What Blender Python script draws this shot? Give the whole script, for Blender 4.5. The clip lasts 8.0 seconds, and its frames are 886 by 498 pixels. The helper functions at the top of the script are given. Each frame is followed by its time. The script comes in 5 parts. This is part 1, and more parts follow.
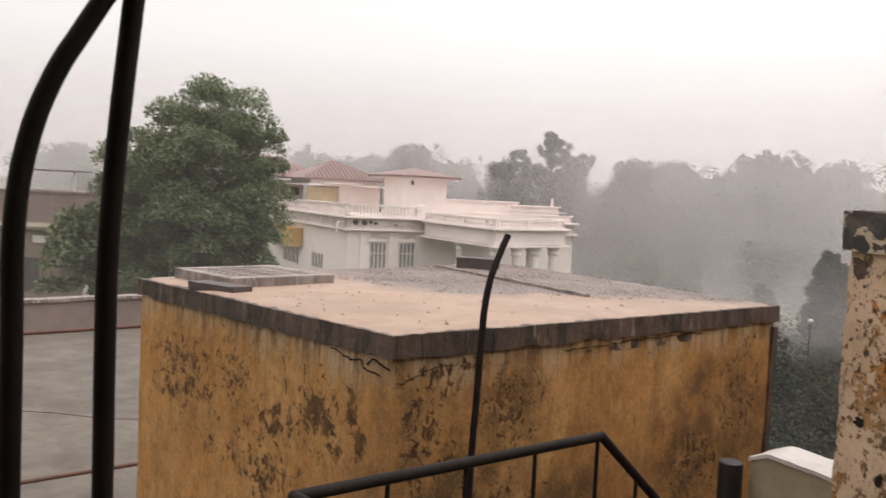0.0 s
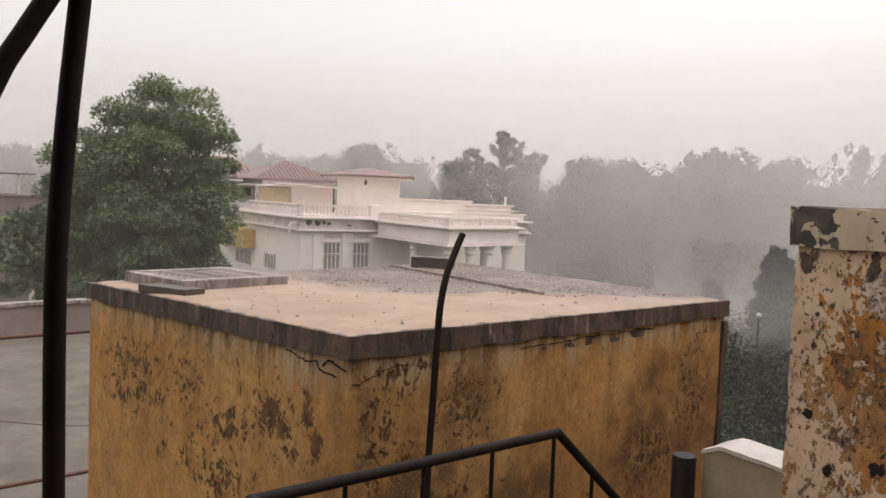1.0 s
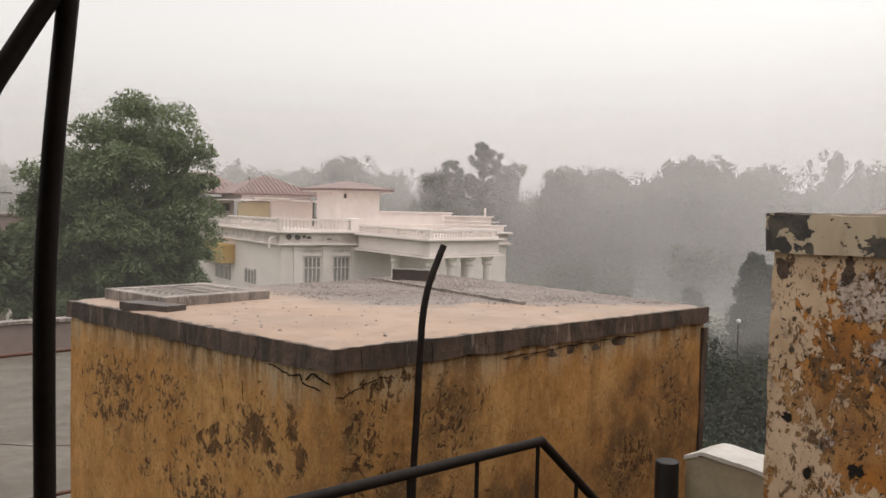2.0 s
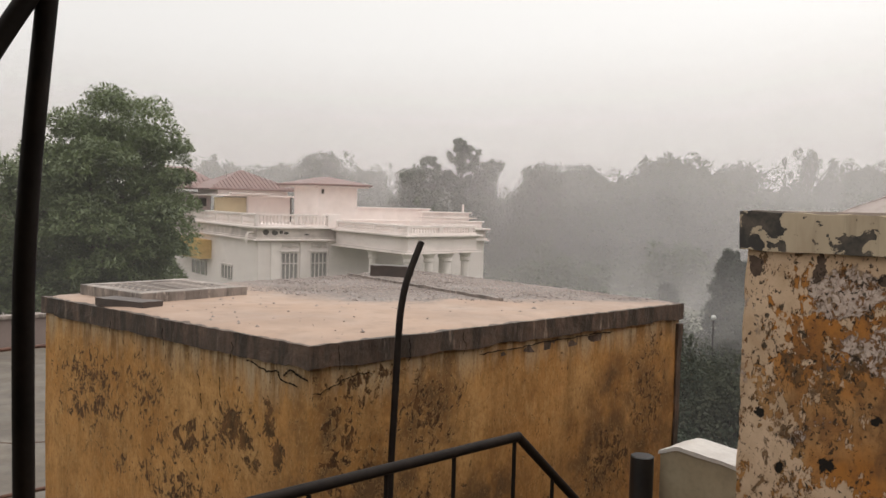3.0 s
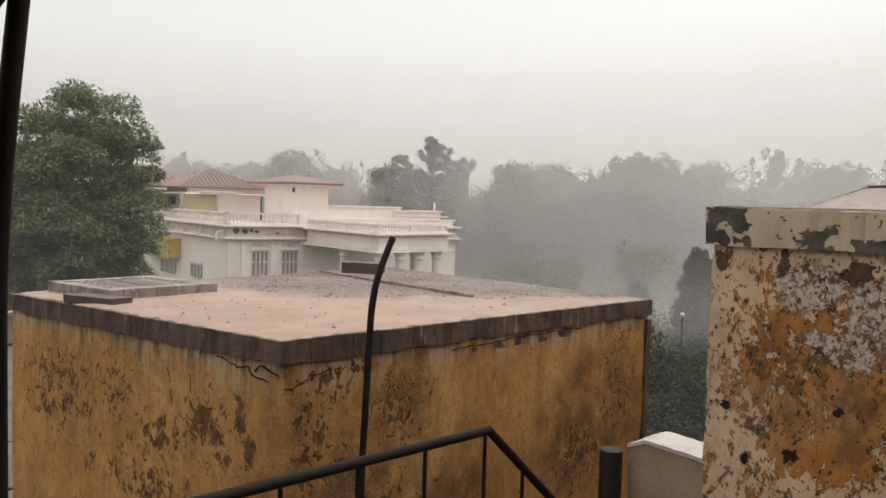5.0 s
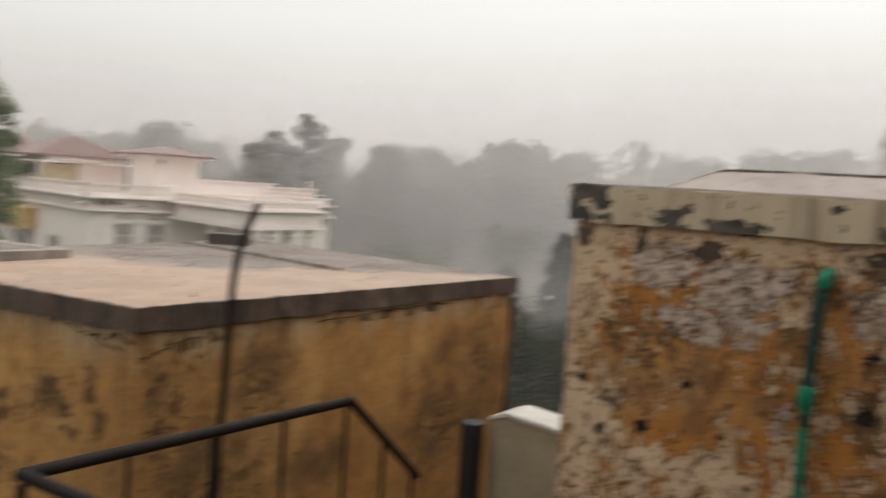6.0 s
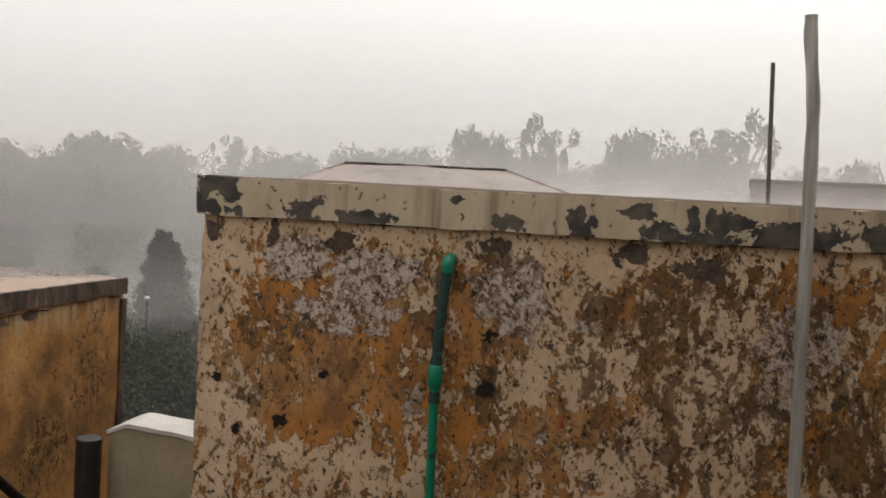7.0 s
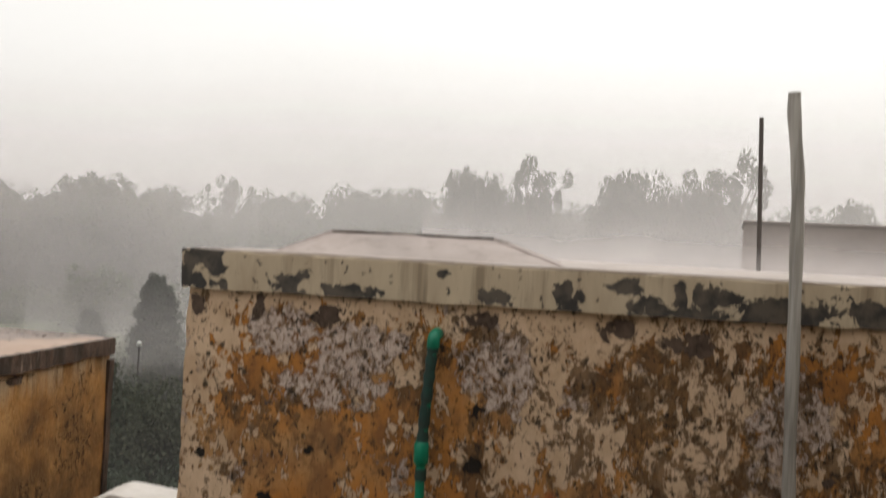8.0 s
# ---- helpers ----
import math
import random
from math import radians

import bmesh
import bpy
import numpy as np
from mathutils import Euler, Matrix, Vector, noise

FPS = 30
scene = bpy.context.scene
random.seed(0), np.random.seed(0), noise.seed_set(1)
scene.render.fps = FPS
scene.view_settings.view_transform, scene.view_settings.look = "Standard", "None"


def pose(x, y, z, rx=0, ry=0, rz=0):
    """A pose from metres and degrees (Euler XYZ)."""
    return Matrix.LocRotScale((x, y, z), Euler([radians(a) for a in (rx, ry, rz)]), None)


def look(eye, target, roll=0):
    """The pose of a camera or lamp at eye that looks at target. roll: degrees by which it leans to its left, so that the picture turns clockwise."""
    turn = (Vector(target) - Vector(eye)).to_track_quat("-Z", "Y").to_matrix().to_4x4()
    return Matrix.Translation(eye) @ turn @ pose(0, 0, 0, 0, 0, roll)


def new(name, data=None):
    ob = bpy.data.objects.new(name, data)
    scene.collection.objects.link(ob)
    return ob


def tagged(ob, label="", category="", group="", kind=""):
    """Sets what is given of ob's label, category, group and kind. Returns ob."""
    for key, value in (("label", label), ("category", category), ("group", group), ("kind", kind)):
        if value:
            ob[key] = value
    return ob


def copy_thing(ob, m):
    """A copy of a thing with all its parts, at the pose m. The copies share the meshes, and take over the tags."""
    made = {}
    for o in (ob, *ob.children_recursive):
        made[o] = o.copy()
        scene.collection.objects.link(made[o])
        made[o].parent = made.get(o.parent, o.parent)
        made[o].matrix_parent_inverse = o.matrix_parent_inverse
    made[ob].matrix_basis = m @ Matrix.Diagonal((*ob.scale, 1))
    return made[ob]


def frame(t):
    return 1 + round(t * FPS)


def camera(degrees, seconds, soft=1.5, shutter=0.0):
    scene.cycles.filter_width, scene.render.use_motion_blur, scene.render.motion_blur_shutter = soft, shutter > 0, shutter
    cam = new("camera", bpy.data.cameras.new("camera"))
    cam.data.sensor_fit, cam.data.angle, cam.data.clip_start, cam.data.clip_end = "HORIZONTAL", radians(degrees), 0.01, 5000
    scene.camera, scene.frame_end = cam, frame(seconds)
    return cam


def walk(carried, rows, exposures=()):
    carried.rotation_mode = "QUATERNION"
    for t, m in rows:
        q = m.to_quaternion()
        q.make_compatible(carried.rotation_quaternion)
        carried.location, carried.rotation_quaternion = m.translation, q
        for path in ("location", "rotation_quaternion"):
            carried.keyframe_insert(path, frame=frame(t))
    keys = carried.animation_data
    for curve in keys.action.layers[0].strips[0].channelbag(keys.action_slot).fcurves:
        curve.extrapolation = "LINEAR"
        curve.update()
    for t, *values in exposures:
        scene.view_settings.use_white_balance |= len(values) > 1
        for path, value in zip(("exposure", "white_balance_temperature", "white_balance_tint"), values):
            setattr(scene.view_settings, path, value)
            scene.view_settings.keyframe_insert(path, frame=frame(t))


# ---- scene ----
cam = camera(52.6, 8.0, shutter=0.5)
PATH = [
    (0, (-2.461, -3.063, 1.497), (-1.133, -1.574, 1.37), 2.8),
    (0.5, (-2.446, -3.048, 1.49), (-1.057, -1.616, 1.343), 2.8),
    (1, (-2.461, -3.057, 1.497), (-1.058, -1.638, 1.373), 2.3),
    (1.5, (-2.475, -3.067, 1.497), (-1.06, -1.656, 1.398), 1.6),
    (3, (-2.495, -3.087, 1.502), (-1.027, -1.733, 1.398), 1.6),
    (3.5, (-2.504, -3.092, 1.503), (-1.035, -1.739, 1.393), 1.6),
    (4, (-2.509, -3.094, 1.505), (-1.028, -1.755, 1.398), 1.9),
    (4.5, (-2.513, -3.094, 1.5), (-1.012, -1.776, 1.397), 1.7),
    (5.8, (-2.51, -3.129, 1.451), (-0.928, -1.912, 1.317), 3.0),
    (6, (-2.468, -3.111, 1.439), (-0.79, -2.032, 1.306), 3.8),
    (6.2, (-2.469, -3.065, 1.431), (-0.639, -2.261, 1.374), 3.8),
    (6.5, (-2.461, -3.121, 1.404), (-0.533, -2.594, 1.349), 2.7),
    (7, (-2.443, -2.948, 1.418), (-0.461, -2.693, 1.329), 3.2),
    (7.5, (-2.43, -2.956, 1.458), (-0.447, -2.718, 1.345), 3.2),
    (8, (-2.417, -2.972, 1.556), (-0.433, -2.723, 1.555), 3.1),
]
walk(cam, [(t, look(e, g, r)) for t, e, g, r in PATH], [(0, 0.2, 6650, 13), (0.8, 0.08, 6650, 11), (4.5, 0.0, 6650, 8), (6, -0.03, 6680, 6), (7, -0.08, 6680, 8), (7.5, 0.05, 6680, 8), (8, 0.0, 6680, 8)])

# ---- world, sun, exposure ----
world = bpy.data.worlds.new("world")
scene.world = world
world.use_nodes = True
wn, wl = world.node_tree.nodes, world.node_tree.links
wn.clear()
w_out = wn.new("ShaderNodeOutputWorld")
w_bg = wn.new("ShaderNodeBackground")
w_sky = wn.new("ShaderNodeTexSky")
w_sky.sky_type = "NISHITA"
w_sky.sun_disc = False
w_sky.sun_elevation, w_sky.sun_rotation = radians(62), radians(120)
w_sky.dust_density, w_sky.air_density = 6.0, 2.0
w_hs = wn.new("ShaderNodeHueSaturation")
w_hs.inputs["Saturation"].default_value = 0.04
w_hs.inputs["Value"].default_value = 0.06
w_tc = wn.new("ShaderNodeTexCoord")
w_sep = wn.new("ShaderNodeSeparateXYZ")
w_ramp = wn.new("ShaderNodeValToRGB")          # overcast dome, three times brighter overhead
ramp = w_ramp.color_ramp
ramp.elements[0].position, ramp.elements[0].color = 0.0, (0.64, 0.61, 0.605, 1)
ramp.elements[1].position, ramp.elements[1].color = 1.0, (1.8, 1.79, 1.78, 1)
mid = ramp.elements.new(0.16)
mid.color = (0.765, 0.745, 0.74, 1)
mid = ramp.elements.new(0.32)
mid.color = (0.81, 0.80, 0.795, 1)
w_add = wn.new("ShaderNodeMix")
w_add.data_type, w_add.blend_type = "RGBA", "ADD"
w_add.inputs[0].default_value = 1.0
wl.new(w_sky.outputs[0], w_hs.inputs["Color"])
wl.new(w_tc.outputs["Generated"], w_sep.inputs[0])
wl.new(w_sep.outputs["Z"], w_ramp.inputs[0])
wl.new(w_ramp.outputs[0], w_add.inputs[6])
wl.new(w_hs.outputs[0], w_add.inputs[7])
w_side = wn.new("ShaderNodeMapRange")          # the cloud is thinner towards the east
for key, v in (("From Min", 0.1), ("From Max", 1.0), ("To Min", 0.86), ("To Max", 0.99)):
    w_side.inputs[key].default_value = v
wl.new(w_sep.outputs["X"], w_side.inputs["Value"])
wl.new(w_side.outputs[0], w_bg.inputs["Strength"])
wl.new(w_add.outputs[2], w_bg.inputs["Color"])
wl.new(w_bg.outputs[0], w_out.inputs[0])

sun_data = bpy.data.lights.new("sun", "SUN")
sun_data.energy, sun_data.angle, sun_data.color = 0.5, radians(40), (1.0, 0.97, 0.93)
sun = new("sun", sun_data)
sun.matrix_world = look((0, 0, 30), (-8, 9, 0))


# ---- materials ----
class Mat:
    """A small node builder: position in metres is the texture space."""

    def __init__(self, name, rough=0.7, spec=0.4):
        self.m = bpy.data.materials.new(name)
        self.m.use_nodes = True
        self.n, self.l = self.m.node_tree.nodes, self.m.node_tree.links
        self.b = self.n["Principled BSDF"]
        self.b.inputs["Roughness"].default_value = rough
        self.b.inputs["Specular IOR Level"].default_value = spec
        self.pos = self.n.new("ShaderNodeTexCoord").outputs["Object"]

    def mapped(self, sx, sy, sz, off=(0, 0, 0), after=None):
        mp = self.n.new("ShaderNodeMapping")
        mp.inputs["Scale"].default_value = (sx, sy, sz)
        mp.inputs["Location"].default_value = off
        if after is None:
            self.l.new(self.pos, mp.inputs[0])
        else:  # worked out one after another, to keep the shader small
            add = self.n.new("ShaderNodeVectorMath")
            add.operation = "MULTIPLY_ADD"
            self.l.new(after, add.inputs[0])
            add.inputs[1].default_value = (1e-6, 1e-6, 1e-6)
            self.l.new(self.pos, add.inputs[2])
            self.l.new(add.outputs[0], mp.inputs[0])
        return mp.outputs[0]

    def noise(self, scale, detail=6, rough=0.6, dist=0.0, vec=None):
        t = self.n.new("ShaderNodeTexNoise")
        t.inputs["Scale"].default_value, t.inputs["Detail"].default_value = scale, detail
        t.inputs["Roughness"].default_value, t.inputs["Distortion"].default_value = rough, dist
        self.l.new(vec if vec is not None else self.pos, t.inputs["Vector"])
        return t.outputs["Fac"]

    def cells(self, scale, warp, off=(0, 0, 0)):
        """A random value for each of many ragged flakes."""
        tex = self.n.new("ShaderNodeTexNoise")
        tex.inputs["Scale"].default_value, tex.inputs["Detail"].default_value = scale * 0.8, 4
        self.l.new(self.pos, tex.inputs["Vector"])
        bend = self.n.new("ShaderNodeVectorMath")
        bend.operation = "MULTIPLY_ADD"
        self.l.new(tex.outputs["Color"], bend.inputs[0])
        bend.inputs[1].default_value = (warp, warp, warp)
        self.l.new(self.mapped(1, 1, 0.75, off), bend.inputs[2])
        vor = self.n.new("ShaderNodeTexVoronoi")
        vor.inputs["Scale"].default_value = scale
        self.l.new(bend.outputs[0], vor.inputs["Vector"])
        sep = self.n.new("ShaderNodeSeparateXYZ")
        self.l.new(vor.outputs["Color"], sep.inputs[0])
        return sep.outputs[0]

    def step(self, fac, lo, hi):
        r = self.n.new("ShaderNodeMapRange")
        r.inputs["From Min"].default_value, r.inputs["From Max"].default_value = lo, hi
        self.l.new(fac, r.inputs["Value"])
        return r.outputs[0]

    def math(self, op, a, b):
        q = self.n.new("ShaderNodeMath")
        q.operation = op
        for k, v in enumerate((a, b)):
            if isinstance(v, (int, float)):
                q.inputs[k].default_value = v
            else:
                self.l.new(v, q.inputs[k])
        return q.outputs[0]

    def blob(self, *spots):
        """1 at the middle of each spot (centre x, y, z, reach along the wall, reach in height), 0 at its rim."""
        total = None
        for x, y, z, r, rz in spots:
            mp = self.mapped(1 / r, 1 / r, 1 / rz, (-x / r, -y / r, -z / rz), total)
            ln = self.n.new("ShaderNodeVectorMath")
            ln.operation = "LENGTH"
            self.l.new(mp, ln.inputs[0])
            one = self.step(ln.outputs["Value"], 1.0, 0.25)
            total = one if total is None else self.math("MAXIMUM", total, one)
        return total

    def axis(self, k):
        s = self.n.new("ShaderNodeSeparateXYZ")
        self.l.new(self.pos, s.inputs[0])
        return s.outputs[k]

    def mix(self, fac, a, b, mode="MIX"):
        x = self.n.new("ShaderNodeMix")
        x.data_type, x.blend_type = "RGBA", mode
        for k, v in ((0, fac), (6, a), (7, b)):
            if isinstance(v, (int, float)):
                x.inputs[k].default_value = v
            elif isinstance(v, tuple):
                x.inputs[k].default_value = (*v, 1)
            else:
                self.l.new(v, x.inputs[k])
        return x.outputs[2]

    def color(self, c):
        if isinstance(c, tuple):
            self.b.inputs["Base Color"].default_value = (*c, 1)
        else:
            self.l.new(c, self.b.inputs["Base Color"])
        return self

    def rough(self, r):
        self.l.new(r, self.b.inputs["Roughness"])
        return self

    def bump(self, height, strength=0.3, dist=0.01):
        b = self.n.new("ShaderNodeBump")
        b.inputs["Strength"].default_value, b.inputs["Distance"].default_value = strength, dist
        self.l.new(height, b.inputs["Height"])
        self.l.new(b.outputs[0], self.b.inputs["Normal"])
        return self


def varied(name, base, other, scale=3.0, rough=0.7, bump=0.2, dist=0.005, fine=40.0, spec=0.4):
    m = Mat(name, rough, spec)
    big = m.step(m.noise(scale, 5), 0.35, 0.68)
    c = m.mix(big, base, other)
    c = m.mix(m.math("MULTIPLY", m.step(m.noise(fine, 4), 0.45, 0.75), 0.35), c, tuple(v * 0.5 for v in base))
    m.color(c).bump(m.noise(fine, 5), bump, dist)
    return m.m


def ochre_wall():
    """Ochre limewash over plaster: run-down stains, blisters and brown scars."""
    m = Mat("ochre_limewash", 0.78, 0.25)
    base = m.mix(m.step(m.noise(1.5, 6, 0.62), 0.35, 0.66), (0.48, 0.235, 0.068), (0.57, 0.335, 0.135))
    base = m.mix(m.math("MULTIPLY", m.step(m.noise(2.3, 7, 0.66, 0.3, vec=m.mapped(1, 1, 0.6, (4, 2, 1))), 0.46, 0.68), 0.6), base, (0.29, 0.14, 0.042))
    base = m.mix(m.math("MULTIPLY", m.step(m.noise(8.0, 9, 0.7, 0.3, vec=m.mapped(1, 1, 0.7, (1, 8, 2))), 0.46, 0.62), 0.55), base, (0.235, 0.12, 0.036))
    base = m.mix(m.math("MULTIPLY", m.step(m.noise(30.0, 8, 0.7, vec=m.mapped(1, 1, 0.7, (3, 3, 2))), 0.5, 0.62), 0.35), base, (0.20, 0.105, 0.035))
    base = m.mix(m.math("MULTIPLY", m.step(m.noise(17.0, 8, 0.68, vec=m.mapped(1, 1, 0.5, (7, 3, 9))), 0.55, 0.66), 0.35), base, (0.60, 0.40, 0.18))
    base = m.mix(m.math("MULTIPLY", m.step(m.noise(9.0, 6, 0.62, vec=m.mapped(1, 1, 0.10)), 0.54, 0.68), 0.3), base, (0.21, 0.11, 0.04))
    # grey damp under the slab, running down in tongues, with lime between
    z = m.axis(2)
    tongue = m.math("ADD", z, m.math("MULTIPLY", m.noise(6.5, 7, 0.65, vec=m.mapped(1, 1, 0.13, (9, 0, 0))), 0.6))
    damp = m.mix(m.step(m.noise(12, 7, 0.66, vec=m.mapped(1, 1, 0.12, (2, 7, 0))), 0.44, 0.58), (0.46, 0.37, 0.26), (0.13, 0.085, 0.046))
    base = m.mix(m.math("MULTIPLY", m.step(tongue, 0.86, 1.03), 0.85), base, damp)
    # soft brown and grey damp marks
    soft = m.blob((0.78, 0.03, 0.45, 0.42, 0.36), (0.45, 0.03, 0.05, 0.75, 0.62), (2.45, 0.03, -0.1, 0.70, 0.65), (2.55, 0.03, 0.35, 0.30, 0.25), (0.13, 0.03, 0.30, 0.13, 0.55), (3.0, 0.03, 0.05, 0.6, 0.7), (0.03, 0.10, 0.25, 0.12, 0.5), (1.3, 0.03, -0.1, 0.5, 0.3))
    soft = m.math("MULTIPLY", soft, m.step(m.noise(5, 7, 0.66), 0.34, 0.58))
    base = m.mix(m.math("MULTIPLY", soft, 0.92), base, (0.125, 0.072, 0.035))
    # flaked scars, thick where the wash lifts
    zone = m.blob((0.03, 0.60, 0.34, 0.34, 0.28), (0.03, 1.0, 0.22, 0.60, 0.20), (0.03, 2.1, 0.30, 0.75, 0.42), (0.03, 1.45, 0.42, 0.35, 0.32), (0.03, 1.2, -0.05, 0.9, 0.2),
                  (0.24, 0.03, 0.36, 0.30, 0.55), (0.80, 0.03, 0.45, 0.42, 0.36), (0.40, 0.03, 0.66, 0.50, 0.11), (3.0, 0.03, 0.25, 0.35, 0.6), (0.5, 0.03, -0.1, 0.6, 0.45), (2.5, 0.03, -0.15, 0.5, 0.35))
    fine = m.math("ADD", m.noise(23.0, 11, 0.7, 0.7, vec=m.mapped(1, 1, 0.8)), m.math("MULTIPLY", zone, 0.135))
    scar = m.step(fine, 0.640, 0.652)
    rim = m.math("SUBTRACT", m.step(fine, 0.605, 0.630), scar)
    base = m.mix(m.math("MULTIPLY", rim, 0.45), base, (0.58, 0.38, 0.16))
    brown = m.mix(m.step(m.noise(30, 5), 0.4, 0.6), (0.05, 0.025, 0.011), (0.14, 0.066, 0.024))
    base = m.mix(m.math("MULTIPLY", scar, 0.96), base, brown)
    solid = m.blob((0.03, 0.62, 0.40, 0.15, 0.13), (0.03, 0.50, 0.33, 0.10, 0.10), (0.03, 0.30, 0.47, 0.09, 0.18), (0.03, 0.24, 0.30, 0.10, 0.14), (0.03, 0.42, 0.22, 0.12, 0.08))
    patch = m.step(m.math("ADD", m.noise(15.0, 11, 0.72, 0.5, vec=m.mapped(1, 1, 0.9, (1, 4, 7))), m.math("MULTIPLY", solid, 0.22)), 0.645, 0.652)
    base = m.mix(patch, base, m.mix(m.step(m.noise(12, 5), 0.42, 0.58), (0.075, 0.042, 0.016), (0.16, 0.08, 0.03)))
    dots = m.step(m.noise(42.0, 6, 0.62, vec=m.mapped(1, 1, 0.35)), 0.655, 0.68)
    base = m.mix(m.math("MULTIPLY", dots, 0.85), base, (0.05, 0.028, 0.014))
    grain = m.noise(85.0, 6, 0.7, 0.2, vec=m.mapped(1, 1, 0.6))
    base = m.mix(m.math("MULTIPLY", m.step(grain, 0.54, 0.62), 0.4), base, (0.17, 0.085, 0.03))
    base = m.mix(m.math("MULTIPLY", m.step(grain, 0.44, 0.36), 0.25), base, (0.66, 0.45, 0.22))
    m.color(m.mix(1.0, base, (0.83, 0.785, 0.72), "MULTIPLY"))
    hgt = m.math("ADD", m.math("MULTIPLY", m.math("MAXIMUM", scar, patch), -0.8), m.math("MULTIPLY", m.noise(45, 6), 0.45))
    m.bump(m.math("ADD", hgt, m.math("MULTIPLY", m.noise(6, 5), 0.8)), 0.9, 0.007)
    return m.m


def flaking_wall():
    """Layers of old paint coming off: orange, cream, grey scale and black mould."""
    m = Mat("flaking_paint", 0.8, 0.25)
    X = 1.06
    c = m.mix(m.step(m.noise(2.6, 5, vec=m.mapped(1, 1, 0.8, (2.3, 0, 0))), 0.44, 0.62), (0.50, 0.22, 0.055), (0.50, 0.295, 0.13))
    c = m.mix(m.math("MULTIPLY", m.step(m.noise(8.0, 10, 0.72, vec=m.mapped(1, 1, 0.6)), 0.46, 0.60), 0.8), c, (0.23, 0.115, 0.05))
    brown = m.blob((X, -3.55, 0.8, 0.42, 0.9), (X, -4.0, 0.9, 0.4, 0.6), (X, -2.72, 1.22, 0.2, 0.2), (X, -2.08, 1.25, 0.14, 0.12), (X, -2.72, 0.66, 0.14, 0.14))
    c = m.mix(m.math("MULTIPLY", m.step(m.math("ADD", m.noise(4.0, 9, 0.7, 0.4, vec=m.mapped(1, 1, 0.6, (1, 1, 6))), m.math("MULTIPLY", brown, 0.14)), 0.54, 0.62), 0.85), c, (0.16, 0.095, 0.048))
    # cream coat: whole along the top and in some sheets, ragged elsewhere
    keep = m.blob((X, -2.10, 0.33, 0.55, 0.20), (X, -3.02, 0.80, 0.36, 0.30), (X, -3.25, 0.42, 0.3, 0.3), (X, -3.0, 1.20, 0.34, 0.18), (X, -1.60, 0.45, 0.22, 0.5), (X, -1.60, 1.1, 0.16, 0.3), (X, -3.6, 0.75, 0.3, 0.5))
    top = m.step(m.axis(2), 1.18, 1.34)
    bias = m.math("ADD", m.math("MULTIPLY", keep, 0.115), m.math("MULTIPLY", top, 0.14))
    lost = m.math("MULTIPLY", m.blob((X, -2.05, 0.76, 0.50, 0.26), (X, -1.95, 0.55, 0.30, 0.15), (X, -3.95, 1.15, 0.2, 0.12), (X, -3.05, 0.6, 0.3, 0.13)), 0.11)
    cream_n = m.math("ADD", m.math("MULTIPLY", m.noise(12.0, 13, 0.7, 0.3, vec=m.mapped(1, 1, 0.52, (0, 5.5, 1))), 0.87), m.math("MULTIPLY", m.cells(46, 0.05), 0.13))
    cream_v = m.math("SUBTRACT", m.math("ADD", cream_n, bias), lost)
    cream = m.step(cream_v, 0.526, 0.534)
    lip = m.math("SUBTRACT", m.step(cream_v, 0.490, 0.523), cream)
    c = m.mix(m.math("MULTIPLY", m.math("MULTIPLY", lip, m.step(m.noise(16, 5), 0.38, 0.55)), 0.95), c, (0.055, 0.035, 0.02))
    c = m.mix(cream, c, m.mix(m.step(m.noise(7, 7, 0.65), 0.36, 0.66), (0.74, 0.57, 0.415), (0.56, 0.41, 0.275)))
    # curled grey scale
    grey = m.blob((X, -1.90, 1.20, 0.24, 0.16), (X, -2.22, 1.14, 0.26, 0.14), (X, -2.05, 0.98, 0.30, 0.14), (X, -2.75, 1.08, 0.25, 0.2), (X, -3.85, 0.95, 0.25, 0.3))
    scale_zone = m.step(m.math("ADD", m.noise(5, 8, 0.66), m.math("MULTIPLY", grey, 0.26)), 0.61, 0.64)
    curl_f = m.math("ADD", m.math("MULTIPLY", m.noise(24.0, 9, 0.68, 0.9), 0.85), m.math("MULTIPLY", m.cells(60, 0.04, (3, 3, 3)), 0.15))
    curl = m.math("MULTIPLY", m.step(curl_f, 0.45, 0.475), scale_zone)
    c = m.mix(m.math("MULTIPLY", scale_zone, 0.6), c, (0.14, 0.085, 0.055))
    c = m.mix(curl, c, m.mix(m.step(m.noise(50, 3), 0.4, 0.65), (0.68, 0.58, 0.52), (0.46, 0.365, 0.315)))
    # black and olive mould
    damp = m.blob((X, -3.42, 0.95, 0.34, 0.6), (X, -3.2, 1.0, 0.38, 0.45), (X, -2.68, 1.25, 0.18, 0.12), (X, -2.56, 1.14, 0.14, 0.14), (X, -2.72, 0.74, 0.16, 0.22), (X, -4.0, 0.5, 0.6, 0.8), (X, -3.55, 0.8, 0.6, 0.75), (X, -1.85, 0.86, 0.24, 0.14))
    mould_n = m.math("ADD", m.math("MULTIPLY", m.noise(11, 12, 0.73, 0.4, vec=m.mapped(1, 1, 0.7, (3, 0, 8))), 0.92), m.math("MULTIPLY", m.cells(55, 0.05, (8, 1, 5)), 0.08))
    mould_f = m.math("ADD", mould_n, m.math("MULTIPLY", damp, 0.09))
    mould = m.step(mould_f, 0.585, 0.600)
    c = m.mix(m.math("MULTIPLY", mould, 0.88), c, m.mix(m.step(m.noise(20, 5), 0.4, 0.6), (0.10, 0.06, 0.03), (0.22, 0.13, 0.062)))
